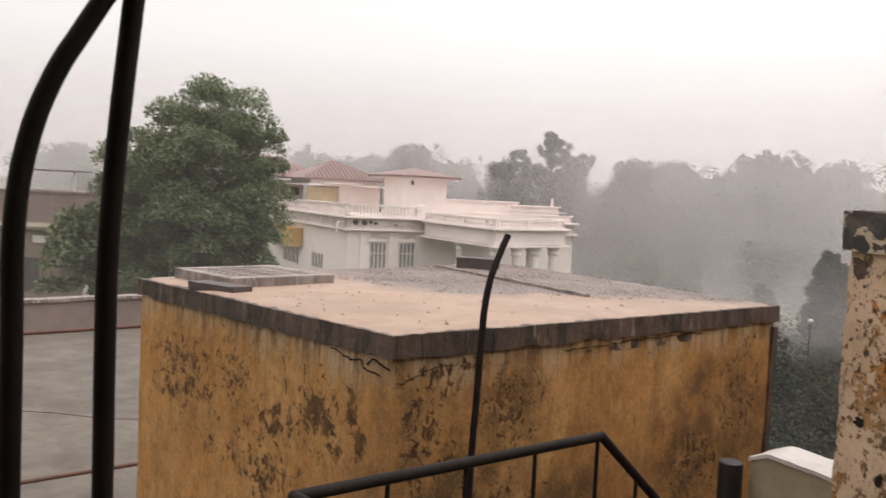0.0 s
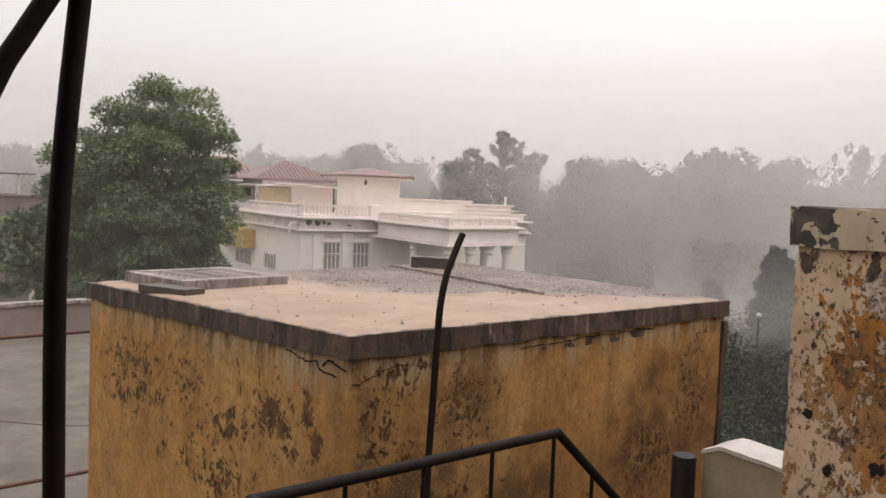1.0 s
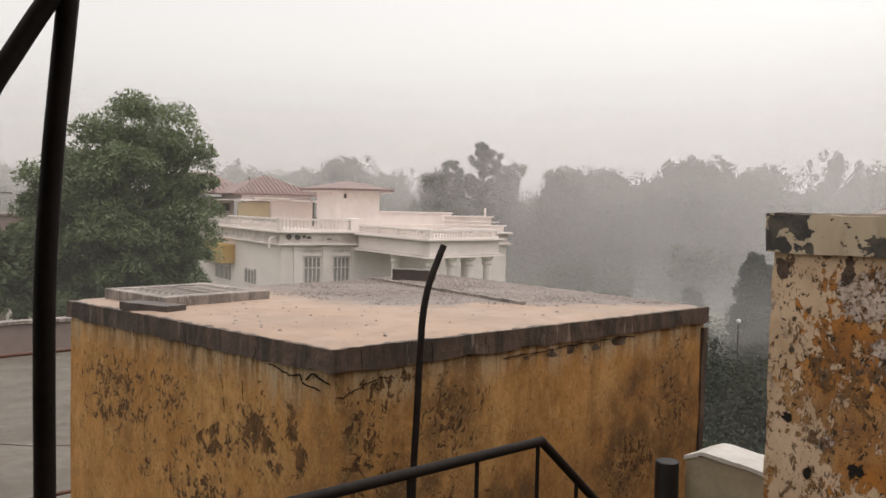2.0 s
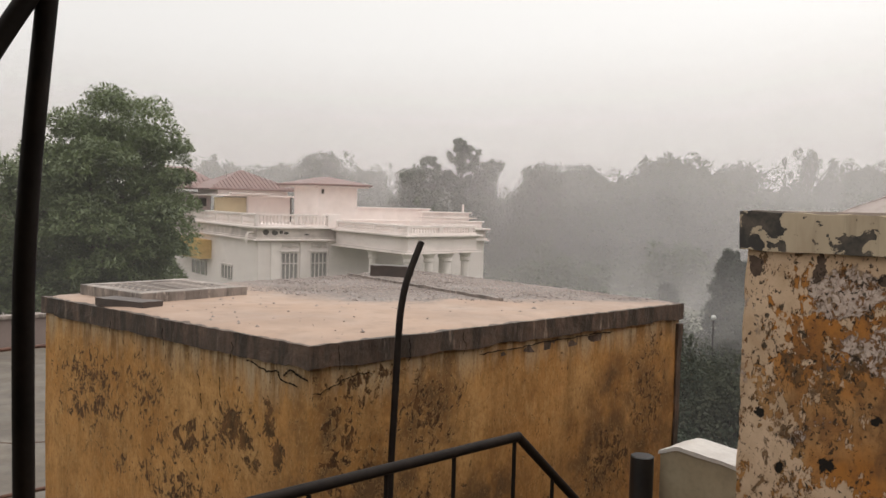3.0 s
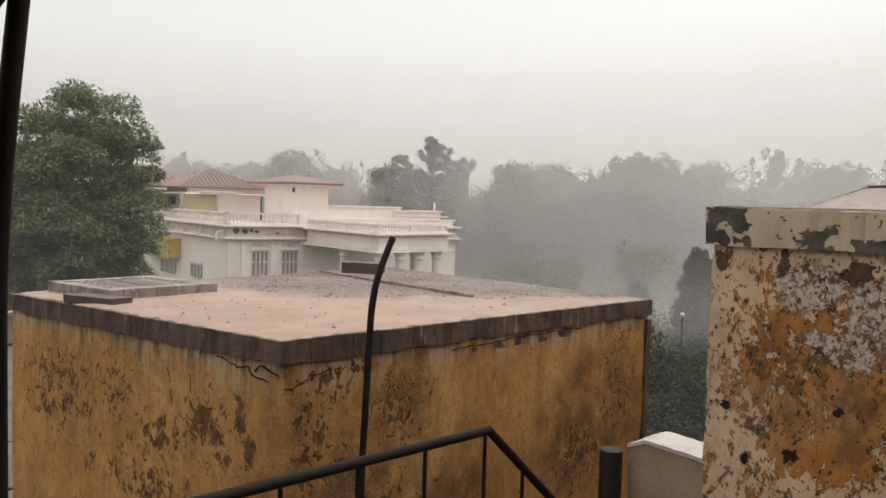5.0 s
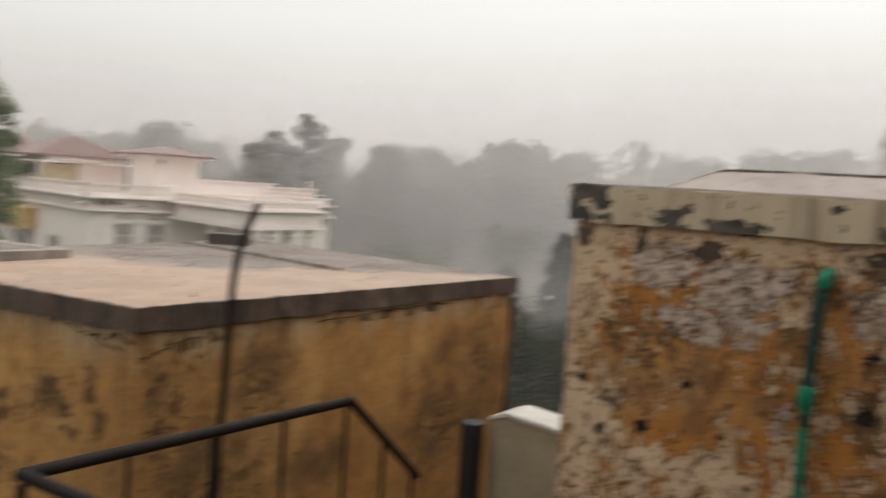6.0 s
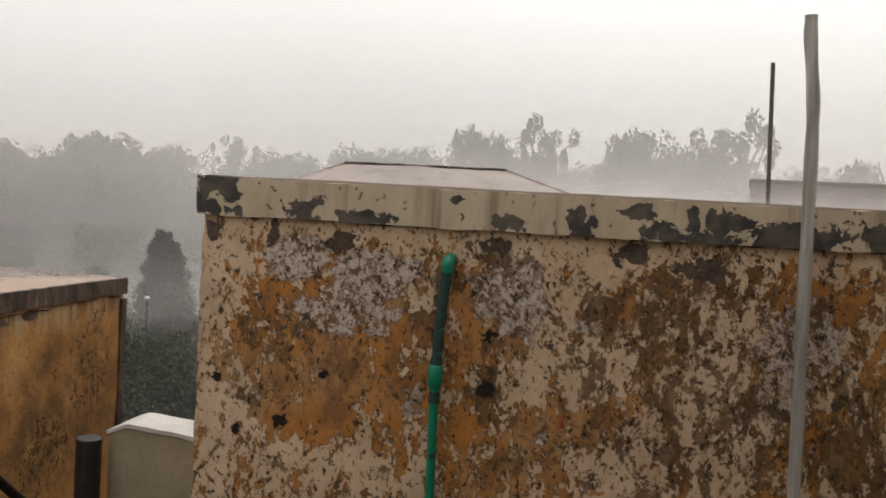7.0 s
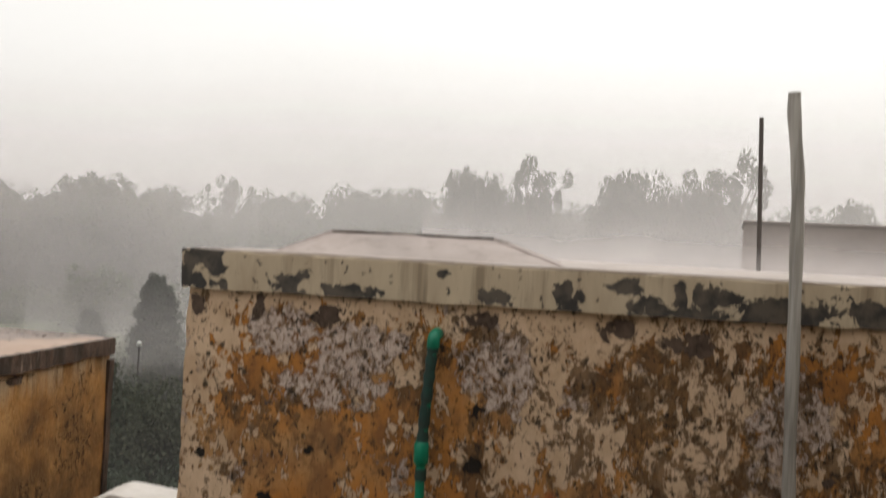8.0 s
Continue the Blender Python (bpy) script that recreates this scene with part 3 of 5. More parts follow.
def leaves(rng, centres, radii, per, size, droop=0.35, long=2.2, up=0.25, dome=False):
    """Leaf blades over lobes: each lobe a shell of blades that face outward and hang a little."""
    n = len(centres) * per
    d = rng.normal(size=(n, 3))
    if dome:
        d[:, 2] = np.abs(d[:, 2]) * 0.9 - up * rng.random(n)
    d /= np.linalg.norm(d, axis=1, keepdims=True)
    r = np.repeat(np.asarray(radii), per)[:, None] * (0.55 + 0.5 * rng.random((n, 1)) ** 0.5)
    c = np.repeat(np.asarray(centres), per, axis=0) + d * r
    along = d * 0.7 + rng.normal(size=(n, 3)) * 0.5
    along[:, 2] -= droop
    along /= np.linalg.norm(along, axis=1, keepdims=True)
    side = np.cross(along, d + rng.normal(size=(n, 3)) * 0.3)
    side /= np.linalg.norm(side, axis=1, keepdims=True) + 1e-9
    s = size * (0.6 + 0.8 * rng.random((n, 1)))
    a, b = along * s * long / 2, side * s / 2
    verts = np.stack([c - a, c + b, c + a, c - b], 1).reshape(-1, 3)
    faces = np.arange(4 * n).reshape(-1, 4)
    me = bpy.data.meshes.new("crown")
    me.vertices.add(4 * n)
    me.vertices.foreach_set("co", verts.ravel())
    me.loops.add(4 * n)
    me.loops.foreach_set("vertex_index", faces.ravel())
    me.polygons.add(n)
    me.polygons.foreach_set("loop_start", np.arange(0, 4 * n, 4))
    me.update(calc_edges=True)
    return me


def crown_lobes(rng, n, rx, ry, rz, lobe, top=0.2):
    """Centres of leaf lobes over an uneven ovoid."""
    d = rng.normal(size=(n, 3))
    d /= np.linalg.norm(d, axis=1, keepdims=True)
    k = 0.22 + 0.68 * rng.random((n, 1)) ** 0.5
    p = d * k * np.array([rx, ry, rz])
    p *= 1 + 0.16 * np.sin(3 * np.arctan2(p[:, 1:2], p[:, :1]) + top * 7)
    return p, lobe * (0.5 + 0.8 * rng.random(n))


def tree(name, rng, height, rx, rz, base_h, n_lobes, lobe, per, size, mat, label, category="tree", group="", open_crown=0.0, long=2.2, cone=0.0, boxy=False, lean_away=0.0):
    """A trunk with limbs and a crown of leaf lobes; base at the origin."""
    root = thing(name, None, label, category, group)
    cz = height - rz
    lobes, rad = crown_lobes(rng, n_lobes, rx, rx * 0.9, rz, lobe, rng.random())
    if cone:  # narrows towards the tip
        u, turn = rng.random(n_lobes), rng.random(n_lobes) * 2 * math.pi
        wide = rx * (1.04 - u ** 2.6 * cone) * rng.random(n_lobes) ** 0.5
        lobes = np.stack([wide * np.cos(turn), wide * np.sin(turn), rz * (2 * u - 1)], 1)
        rad = lobe * (1 - 0.55 * u) * (0.7 + 0.6 * rng.random(n_lobes))
    if open_crown:
        keep = rng.random(len(lobes)) > open_crown
        lobes, rad = lobes[keep], rad[keep]
        gap = np.linalg.norm(lobes[:, None] - lobes[None], axis=2)
        near = (gap < 1.7 * lobe).sum(1) > 3  # no clump hangs free of the crown
        lobes, rad = lobes[near], rad[near]
    if boxy:  # steep sides and a flat, bumpy top
        q = lobes / np.array([rx, rx * 0.9, rz])
        lobes *= np.linalg.norm(q, axis=1, keepdims=True) / ((np.abs(q) ** 5).sum(1, keepdims=True) ** (1 / 5) + 1e-9)
        lean_to = np.maximum(0.0, -0.05 - (0.9 * lobes[:, 0] - 0.42 * lobes[:, 1]) / rx)
        lobes[:, 2] -= lean_away * lean_to * (lobes[:, 2] > 0) * lobes[:, 2] / rz
    lobes[:, 2] += cz
    bm = bmesh.new()
    lean = rng.normal(size=2) * 0.03 * height
    trunk = [(lean[0] * t * t, lean[1] * t * t, t * cz) for t in (0, 0.25, 0.5, 0.75, 1)]
    r0 = 0.028 * height + 0.06
    tube(trunk, [r0 * 1.25, r0, r0 * 0.9, r0 * 0.75, r0 * 0.5], 9, True, bm)
    for k in rng.choice(len(lobes), min(14, len(lobes)), replace=False):
        t = 0.45 + 0.5 * rng.random()
        a = Vector((lean[0] * t * t, lean[1] * t * t, t * cz))
        b = Vector(lobes[k])
        m = a.lerp(b, 0.5) + Vector((0, 0, 0.06 * height))
        tube([a, m, b], [r0 * 0.42, r0 * 0.28, r0 * 0.1], 6, False, bm)
    part("trunk", bm, "bark", root)
    me = leaves(rng, lobes, rad, per, size, long=long, dome=mat == "leaf_near")
    me.materials.append(M[mat])
    crown = new("crown", me)
    crown.parent = root
    return root


# ---- large structure ----
GROUND, TERRACE, LANDING = -6.5, -1.3, -0.3
ground = bmesh.new()
bmesh.ops.create_grid(ground, x_segments=60, y_segments=60, size=1500)
for v in ground.verts:
    v.co.z = GROUND + 0.3 * noise.noise(v.co * 0.02)
tagged(part("ground", ground, "grass"), "wet green garden and farmland reaching the hazy horizon", "ground", kind="structure")

# the storey that carries the terrace, open at its roof
tagged(part("building_below", boxed(-7, 5.2, -9, 13.3, GROUND - 0.2, TERRACE - 0.16), "cream_plaster"), "lower storey of the house, cream plaster", "building", kind="structure")
tagged(part("floor_terrace", boxed(-7, 5.2, -9, 13.3, TERRACE - 0.156, TERRACE), "terrace"), "wet grey screed of the lower roof terrace", "floor", kind="structure")
tagged(part("floor_landing", boxed(-3.498, -0.95, -4.898, -0.7, LANDING - 0.14, LANDING), "terrace"), "concrete landing slab at the head of the stair", "floor", kind="structure")
tagged(part("landing_wall", boxed(-3.49, -1.0, -4.89, -0.75, TERRACE + 0.002, LANDING - 0.144), "ochre"), "ochre wall that carries the landing", "wall", kind="structure")


# unseen walls and canopy, added round the landing to hold back skylight
tagged(part("unseen_wall_west", boxed(-3.75, -3.5, -4.9, -1.2, TERRACE + 0.002, 2.9), "cream_plaster"), "unseen cream wall added west of the landing to block sky", "wall", kind="structure")
tagged(part("unseen_wall_south", boxed(-3.498, 0.75, -5.15, -4.9, TERRACE + 0.002, 2.9), "cream_plaster"), "unseen cream wall added behind the landing to block sky", "wall", kind="structure")
tagged(part("canopy", boxed(-3.498, -1.5, -4.898, -1.9, 2.75, 2.9), "cream_plaster"), "unseen canopy added over the landing to block sky", "canopy", kind="structure")


def terrace_parapet():
    root = thing("terrace_parapet", None, "low grey rendered parapet along the terrace edge", "parapet", kind="structure")
    part("wall", rough_block(-7, 5.2, 13.3, 13.5, TERRACE - 0.3, TERRACE + 0.51, 0.3, 0.012, 2, 3), "grey_brick", root)
    part("coping", rough_block(-7, 5.25, 13.26, 13.54, TERRACE + 0.512, TERRACE + 0.57, 0.25, 0.01, 2, 4), "vent_edge", root)


terrace_parapet()


def stair():
    root = thing("stair", None, "concrete stair that runs down beside the ochre room", "stair", kind="structure")
    for k in range(5):
        z = LANDING - 0.18 * (k + 1)
        part("step", boxed(-0.946 + 0.25 * k + 0.9, -0.7 + 0.25 * k + 0.9, -1.45, -0.7, TERRACE + 0.002, z, bevel=0.008), "terrace", root)


stair()


# ---- the ochre roof room ----
BX, BY, BT, SLAB = 3.442, 2.75, 0.85, 0.114


def roof_fall(x, y):
    """The roof falls gently away from its near corner."""
    a, b = x / BX, y / BY
    return -0.03 * a - 0.03 * b + 0.075 * a * b


def roof_room():
    root = thing("roof_room", None, "low ochre plastered roof room with peeling stains", "roof room")
    wall = rough_block(0.018, BX - 0.03, 0.018, BY - 0.03, TERRACE + 0.001, BT - SLAB + 0.01, 0.07, 0.006, 3, 1,
                       roof_fall)
    for v in wall.verts:
        if v.co.z < TERRACE + 0.2:
            v.co.z = min(v.co.z, TERRACE + 0.001)
    part("wall", wall, "ochre", root, smooth=True)
    slab = rough_block(0, BX, 0, BY, BT - SLAB, BT, 0.025, 0.0042, 17, 2, roof_fall)
    for v in slab.verts:  # the lower lip is broken away in places
        if v.co.z - roof_fall(v.co.x, v.co.y) < BT - SLAB + 0.012:
            v.co.z += 0.022 * max(0.0, noise.noise(Vector((v.co.x * 4, v.co.y * 4, 3))) + 0.15) + 0.006 * noise.noise(v.co * 30)
    part("roof_slab", slab, "slab_edge", root, "dark rain-streaked concrete slab edge", True)
    top = bmesh.new()
    nx, ny = 50, 40
    grid = [[top.verts.new((0.012 + (BX - 0.024) * i / nx, 0.012 + (BY - 0.024) * j / ny, 0)) for j in range(ny + 1)] for i in range(nx + 1)]
    for row in grid:
        for v in row:
            e = min(v.co.x, BX - v.co.x, v.co.y, BY - v.co.y)
            v.co.z = BT + 0.011 + roof_fall(v.co.x, v.co.y) + 0.006 * noise.noise(v.co * 3) - (0.016 if e < 0.03 else 0)
            if e < 0.03:
                v.co.x += 0.012 * noise.noise(v.co * 9)
                v.co.y += 0.012 * noise.noise(v.co * 9 + Vector((5, 5, 5)))
    for i in range(nx):
        for j in range(ny):
            top.faces.new((grid[i][j], grid[i + 1][j], grid[i + 1][j + 1], grid[i][j + 1]))
    part("roof_screed", top, "roof_screed", root, "wet pinkish-buff screed with gritty grey patches", True)
    # pilaster at the far corner and the broken plaster under the near one
    part("corner_strip", rough_block(BX - 0.075, BX - 0.015, 0.0, 0.05, TERRACE + 0.001, BT - SLAB - 0.06, 0.06, 0.006, 5, 8), "slab_edge", root, "dark pilaster strip at the corner")
    # cracks where the plaster has come away under the slab
    for pts, r in (
        ([(0.024, 0.52, 0.716), (0.022, 0.44, 0.712), (0.02, 0.36, 0.70), (0.018, 0.33, 0.685), (0.02, 0.28, 0.705), (0.018, 0.24, 0.69), (0.02, 0.18, 0.662), (0.018, 0.10, 0.655)], 0.007),
        ([(0.02, 0.20, 0.69), (0.016, 0.14, 0.715), (0.016, 0.06, 0.705), (0.018, 0.03, 0.69)], 0.009),
        ([(0.03, 0.022, 0.628), (0.10, 0.02, 0.632), (0.16, 0.02, 0.655), (0.24, 0.02, 0.675), (0.33, 0.02, 0.69), (0.40, 0.02, 0.68)], 0.0045),
        ([(1.18, 0.018, 0.688), (1.5, 0.012, 0.692), (1.8, 0.012, 0.70), (2.1, 0.012, 0.702), (2.5, 0.012, 0.70)], 0.006),
        ([(0.024, 0.92, 0.62), (0.022, 0.90, 0.52), (0.022, 0.88, 0.42)], 0.003),
        ([(-0.003, 0.58, 0.80), (-0.003, 0.575, 0.75), (-0.003, 0.585, 0.72)], 0.004),
        ([(-0.003, 1.22, 0.79), (-0.003, 1.215, 0.74), (-0.003, 1.22, 0.70)], 0.004),
        ([(-0.003, 1.80, 0.775), (-0.003, 1.81, 0.73), (-0.003, 1.80, 0.69)], 0.003),
        ([(0.17, -0.003, 0.84), (0.165, -0.003, 0.79), (0.17, -0.003, 0.73)], 0.003),
        ([(0.62, -0.003, 0.83), (0.625, -0.003, 0.77), (0.62, -0.003, 0.72)], 0.004),
        ([(1.02, -0.003, 0.825), (1.03, -0.003, 0.76), (1.02, -0.003, 0.71)], 0.003),
        ([(0.024, 0.72, 0.60), (0.022, 0.715, 0.50)], 0.003),
    ):
        line = [p + 0.012 * noise.noise_vector(p * 25) - Vector((0.006 if p.x < 0.03 else 0, 0.006 if p.y < 0.03 else 0, 0)) for p in smooth_line(pts, 7)]
        part("crack", tube(line, [r * (0.15 + 0.5 * abs(math.sin(1.9 * k))) for k in range(len(line))], 5), "crack", root, "dark crack in the plaster")
    flap = rough_block(1.2, 2.6, 0.020, 0.036, 0.668, 0.715, 0.025, 0.011, 9, 31, roof_fall)
    part("loose_plaster", flap, "slab_edge", root, "grey strip of broken plaster under the slab", True)
    return root


roof_room()


def grating_slab():
    """A precast vent slab lying on the roof, with rows of slots."""
    m = pose(0.225, 1.88, 0.836, 0, 0, 3)
    root = thing("vent_slab", m, "wet grey precast vent slab with slots, on the roof", "vent slab")
    w, d, h = 0.79, 0.72, 0.068
    part("frame_front", boxed(0, w, 0, 0.09, -0.05, h, bevel=0.006), "vent_edge", root)
    part("frame_back", boxed(0, w, d - 0.09, d, -0.05, h, bevel=0.006), "vent_edge", root)
    part("frame_side", boxed(0, 0.09, 0.09, d - 0.09, -0.05, h - 0.002, bevel=0.006), "vent_edge", root)
    part("frame_side", boxed(w - 0.09, w, 0.09, d - 0.09, -0.05, h - 0.002, bevel=0.006), "vent_edge", root)
    # near-black bed: the shade inside the slots, put into its colour
    part("bed", boxed(0.09, w - 0.09, 0.09, d - 0.09, -0.05, h - 0.03), "crack", root)
    bar = boxed(0.092, w - 0.092, -0.016, 0.016, -0.03, h - 0.004, bevel=0.003)
    first = part("bar", bar, "vent_edge", root)
    for k in range(7):
        b = first if k == 0 else new("bar", first.data)
        b.parent = root
        b.location.y = 0.135 + 0.075 * k
    cross = part("cross_bar", boxed(-0.02, 0.02, 0.092, d - 0.092, -0.03, h - 0.008, bevel=0.004), "block_roof", root)
    for k in range(4):
        b = cross if k == 0 else new("cross_bar", cross.data)
        b.parent = root
        b.location.x = 0.19 + 0.137 * k


grating_slab()


def loose_block(name, m, length, depth, height, label, seed):
    bm = rough_block(0, length, 0, depth, 0, height, 0.03, 0.005, 12, seed)
    ob = tagged(part(name, bm, "brick", smooth=True), label, "brick")
    ob.matrix_world = m
    return ob


loose_block("brick", pose(0.012, 2.03, BT + roof_fall(0, 1.9) + 0.004, 0, 0, -76), 0.40, 0.15, 0.045, "dark wet brick lying by the roof edge", 5)
loose_block("brick", pose(2.66, 2.50, BT + roof_fall(2.7, 2.4) + 0.008, 0, 0, -66), 0.33, 0.16, 0.095, "dark hollow block at the back of the roof", 6)
curb = rough_block(0, 1.98, -0.012, 0.012, 0, 0.03, 0.03, 0.006, 9, 7)
ob = tagged(part("curb", curb, "vent_edge", smooth=True), "thin mortar ridge across the roof", "curb")
ob.matrix_world = pose(2.204, 0.70, BT + roof_fall(2.2, 0.7) + 0.003, 0, -0.35, 80)
rng = np.random.default_rng(11)


def rubble():
    """Grey grit heaped over the back of the roof, with a few crumbs on the bare screed."""
    verts, faces = [], []
    for k in range(5200):
        x, y = rng.uniform(1.15, 3.36), rng.uniform(0.1, BY - 0.06)
        edge = y + 0.55 * x + 0.25 * noise.noise(Vector((x * 2.5, y * 2.5, 4))) - 1.95
        if k % 34 == 0:
            x = rng.uniform(0.1, 2.8)
        elif edge < 0.0 or rng.random() > 0.35 + 0.8 * edge or x < 1.3 + 0.2 * noise.noise(Vector((x * 3, y * 3, 9))):
            continue
        s = 0.004 + 0.009 * rng.random() ** 2.2
        wide, turn = s * rng.uniform(1.0, 1.7), rng.uniform(0, 6.28)
        z = BT + 0.012 + roof_fall(x, y)
        c, d = math.cos(turn), math.sin(turn)
        n = len(verts)
        for a, b, h in ((1, 0, 0), (0.2, 0.8, 0.1), (-0.9, 0.3, 0), (-0.3, -0.8, 0.15), (0.1, 0.1, 0.85), (0, 0, -0.5)):
            verts.append((x + wide * a * c - s * b * d, y + wide * a * d + s * b * c, z + s * h))
        for q in range(4):
            faces += [(n + q, n + (q + 1) % 4, n + 4), (n + (q + 1) % 4, n + q, n + 5)]
    tagged(part("rubble", (verts, [], faces), "gritty"), "grey grit and plaster crumbs scattered over the wet roof", "rubble", kind="stuff")


rubble()

rod = smooth_line([(0.41, -0.1, TERRACE + 0.002), (0.42, -0.1, 0.09), (0.435, -0.1, 0.50), (0.45, -0.1, 0.82), (0.46, -0.1, 0.97), (0.49, -0.1, 1.106), (0.545, -0.1, 1.225), (0.590, -0.1, 1.308)], 5)
tagged(part("bent_pipe", tube(rod, 0.0165, 12), "black_pipe", smooth=True), "bent black steel pipe standing before the ochre room", "pipe")

# ---- handrail at the stair ----


def handrail():
    root = thing("handrail", None, "black steel handrail with thin balusters at the stair head", "handrail")
    y, z, r = -0.817, 0.53, 0.02
    part("top_rail", tube([(-1.008, y, z + 0.03), (0.463, y, z)], r, 12), "black_pipe", root, smooth=True)
    part("sloping_rail", tube([(0.463, y, z), (1.0, y, z - 0.446)], r, 12), "black_pipe", root, smooth=True)
    part("return_rail", tube([(-1.008, y, z + 0.03), (-1.008, y - 1.0, z + 0.02)], r, 12), "black_pipe", root, smooth=True)
    for x in (-1.008, 0.463):
        ball = bmesh.new()
        bmesh.ops.create_uvsphere(ball, u_segments=12, v_segments=8, radius=r * 1.04)
        bmesh.ops.translate(ball, verts=ball.verts, vec=(x, y, z + (0.03 if x < 0 else 0)))
        part("elbow", ball, "black_pipe", root, smooth=True)
    for x, low in ((-1.008, LANDING), (-0.65, TERRACE), (-0.298, TERRACE), (0.063, TERRACE), (0.44, TERRACE)):
        part("baluster", tube([(x, y, z), (x, y, low + 0.002)], 0.009 if x > -1 else 0.014, 8), "black_pipe", root, smooth=True)
    for x in (0.72, 0.96):
        part("baluster", tube([(x, y, z - 0.83 * (x - 0.463)), (x, y, TERRACE + 0.002)], 0.009, 8), "black_pipe", root, smooth=True)
    part("baluster", tube([(-1.008, y - 0.9, z - 0.01), (-1.008, y - 0.9, LANDING + 0.002)], 0.014, 8), "black_pipe", root, smooth=True)


handrail()


def arch_frame():
    """Two steel bars of an arched gate frame, close to the eye."""
    root = thing("arch_frame", None, "dark steel bars of an arched stair frame", "gate frame")
    part("upright", tube(smooth_line([(-2.008, -1.906, LANDING + 0.002), (-2.011, -1.906, 0.95), (-2.013, -1.906, 1.25), (-2.012, -1.906, 1.40), (-2.003, -1.906, 1.55), (-1.989, -1.906, 1.70), (-1.969, -1.906, 1.90), (-1.944, -1.906, 2.15)], 4), 0.0138, 14), "black_pipe", root, smooth=True)
    part("curved_bar", tube(smooth_line([(-2.128, -1.906, LANDING + 0.002), (-2.128, -1.906, 0.9), (-2.128, -1.906, 1.29), (-2.129, -1.906, 1.39), (-2.125, -1.906, 1.465), (-2.116, -1.906, 1.522), (-2.101, -1.906, 1.576), (-2.078, -1.906, 1.63), (-2.055, -1.906, 1.67), (-2.027, -1.906, 1.718), (-2.0, -1.906, 1.763), (-1.978, -1.906, 1.81)], 5), 0.0134, 14), "black_pipe", root, smooth=True)


arch_frame()


def terrace_rail():
    root = thing("terrace_rail", None, "rusty pipe railing along the far side of the terrace", "railing")
    y, x0, x1 = 4.6, -3.4, 5.1
    part("bar", tube([(x0, y, 0.185), (x1, y, 0.165)], 0.016, 8), "rust", root, smooth=True)
    part("bar", tube([(x0, y - 0.08, -1.02), (x1, y - 0.08, -1.07)], 0.018, 8), "rust", root, smooth=True)
    part("wire", tube(smooth_line([(x0, y, 0.0), (-0.3, y, -0.44), (0.8, y, -0.66), (2.4, y, -0.7), (x1, y, -0.4)], 4), 0.004, 5), "rust", root)
    for x in (x0 + 0.05, 1.9, x1 - 0.05):
        part("post", tube([(x, y + 0.0, TERRACE + 0.002), (x, y, 0.21)], 0.02, 8), "rust", root, smooth=True)


terrace_rail()

# ---- the flaking block ----
WX, WY, WT = 1.072, -1.503, 1.498


def flaking_block():
    root = thing("tank_room", None, "roof room with flaking cream and orange paint", "roof room")
    part("wall", rough_block(WX, 6.9, -7.0, WY, TERRACE + 0.001, WT - 0.157, 0.045, 0.009, 9, 12), "flaking", root, smooth=True)
    part("coping", rough_block(WX - 0.022, 6.95, -7.05, WY + 0.025, WT - 0.155, WT, 0.05, 0.0055, 8, 13), "cap", root, "cream coping with chipped black patches", True)
    part("roof_top", rough_block(WX + 0.01, 6.9, -7.0, WY - 0.01, WT - 0.02, WT + 0.008, 0.15, 0.003, 3, 14), "block_roof", root, "wet grey roof", True)


flaking_block()


def mound():
    bm = bmesh.new()
    z0, z1 = WT + 0.002, WT + 0.112
    n = 24
    low = ((1.42, -3.02), (3.4, -3.02), (3.4, -1.74), (1.42, -1.74))
    high = ((1.68, -2.69), (3.0, -2.69), (3.0, -1.93), (1.68, -1.93))
    lo = [bm.verts.new((*p, z0)) for p in low]
    hi = [bm.verts.new((*p, z1)) for p in high]
    for k in range(4):
        bm.faces.new((lo[k], lo[(k + 1) % 4], hi[(k + 1) % 4], hi[k]))
    bm.faces.new(hi)
    bm.faces.new(lo[::-1])
    bmesh.ops.subdivide_edges(bm, edges=bm.edges, cuts=10, use_grid_fill=True)
    for v in bm.verts:
        v.co += 0.006 * noise.noise_vector(v.co * 9)
    root = thing("tank_cover", None, "low hipped gritty cement cover of a tank", "tank cover")
    part("cover", bm, "gritty", root, smooth=True)
    for k in range(4):
        a, b, d = Vector((*high[k], z1)), Vector((*high[(k + 1) % 4], z1)), Vector((*low[k], z0))
        part("ridge", tube([a + (b - a) * t / 12 + 0.004 * noise.noise_vector(a * 9 + Vector((t, t, 0))) for t in range(13)], 0.008, 6), "slab_edge", root)
        part("ridge", tube([a + (d - a) * t / 8 + 0.003 * noise.noise_vector(a * 7 + Vector((t, t, 0))) for t in range(9)], 0.005, 6), "gritty", root)


mound()


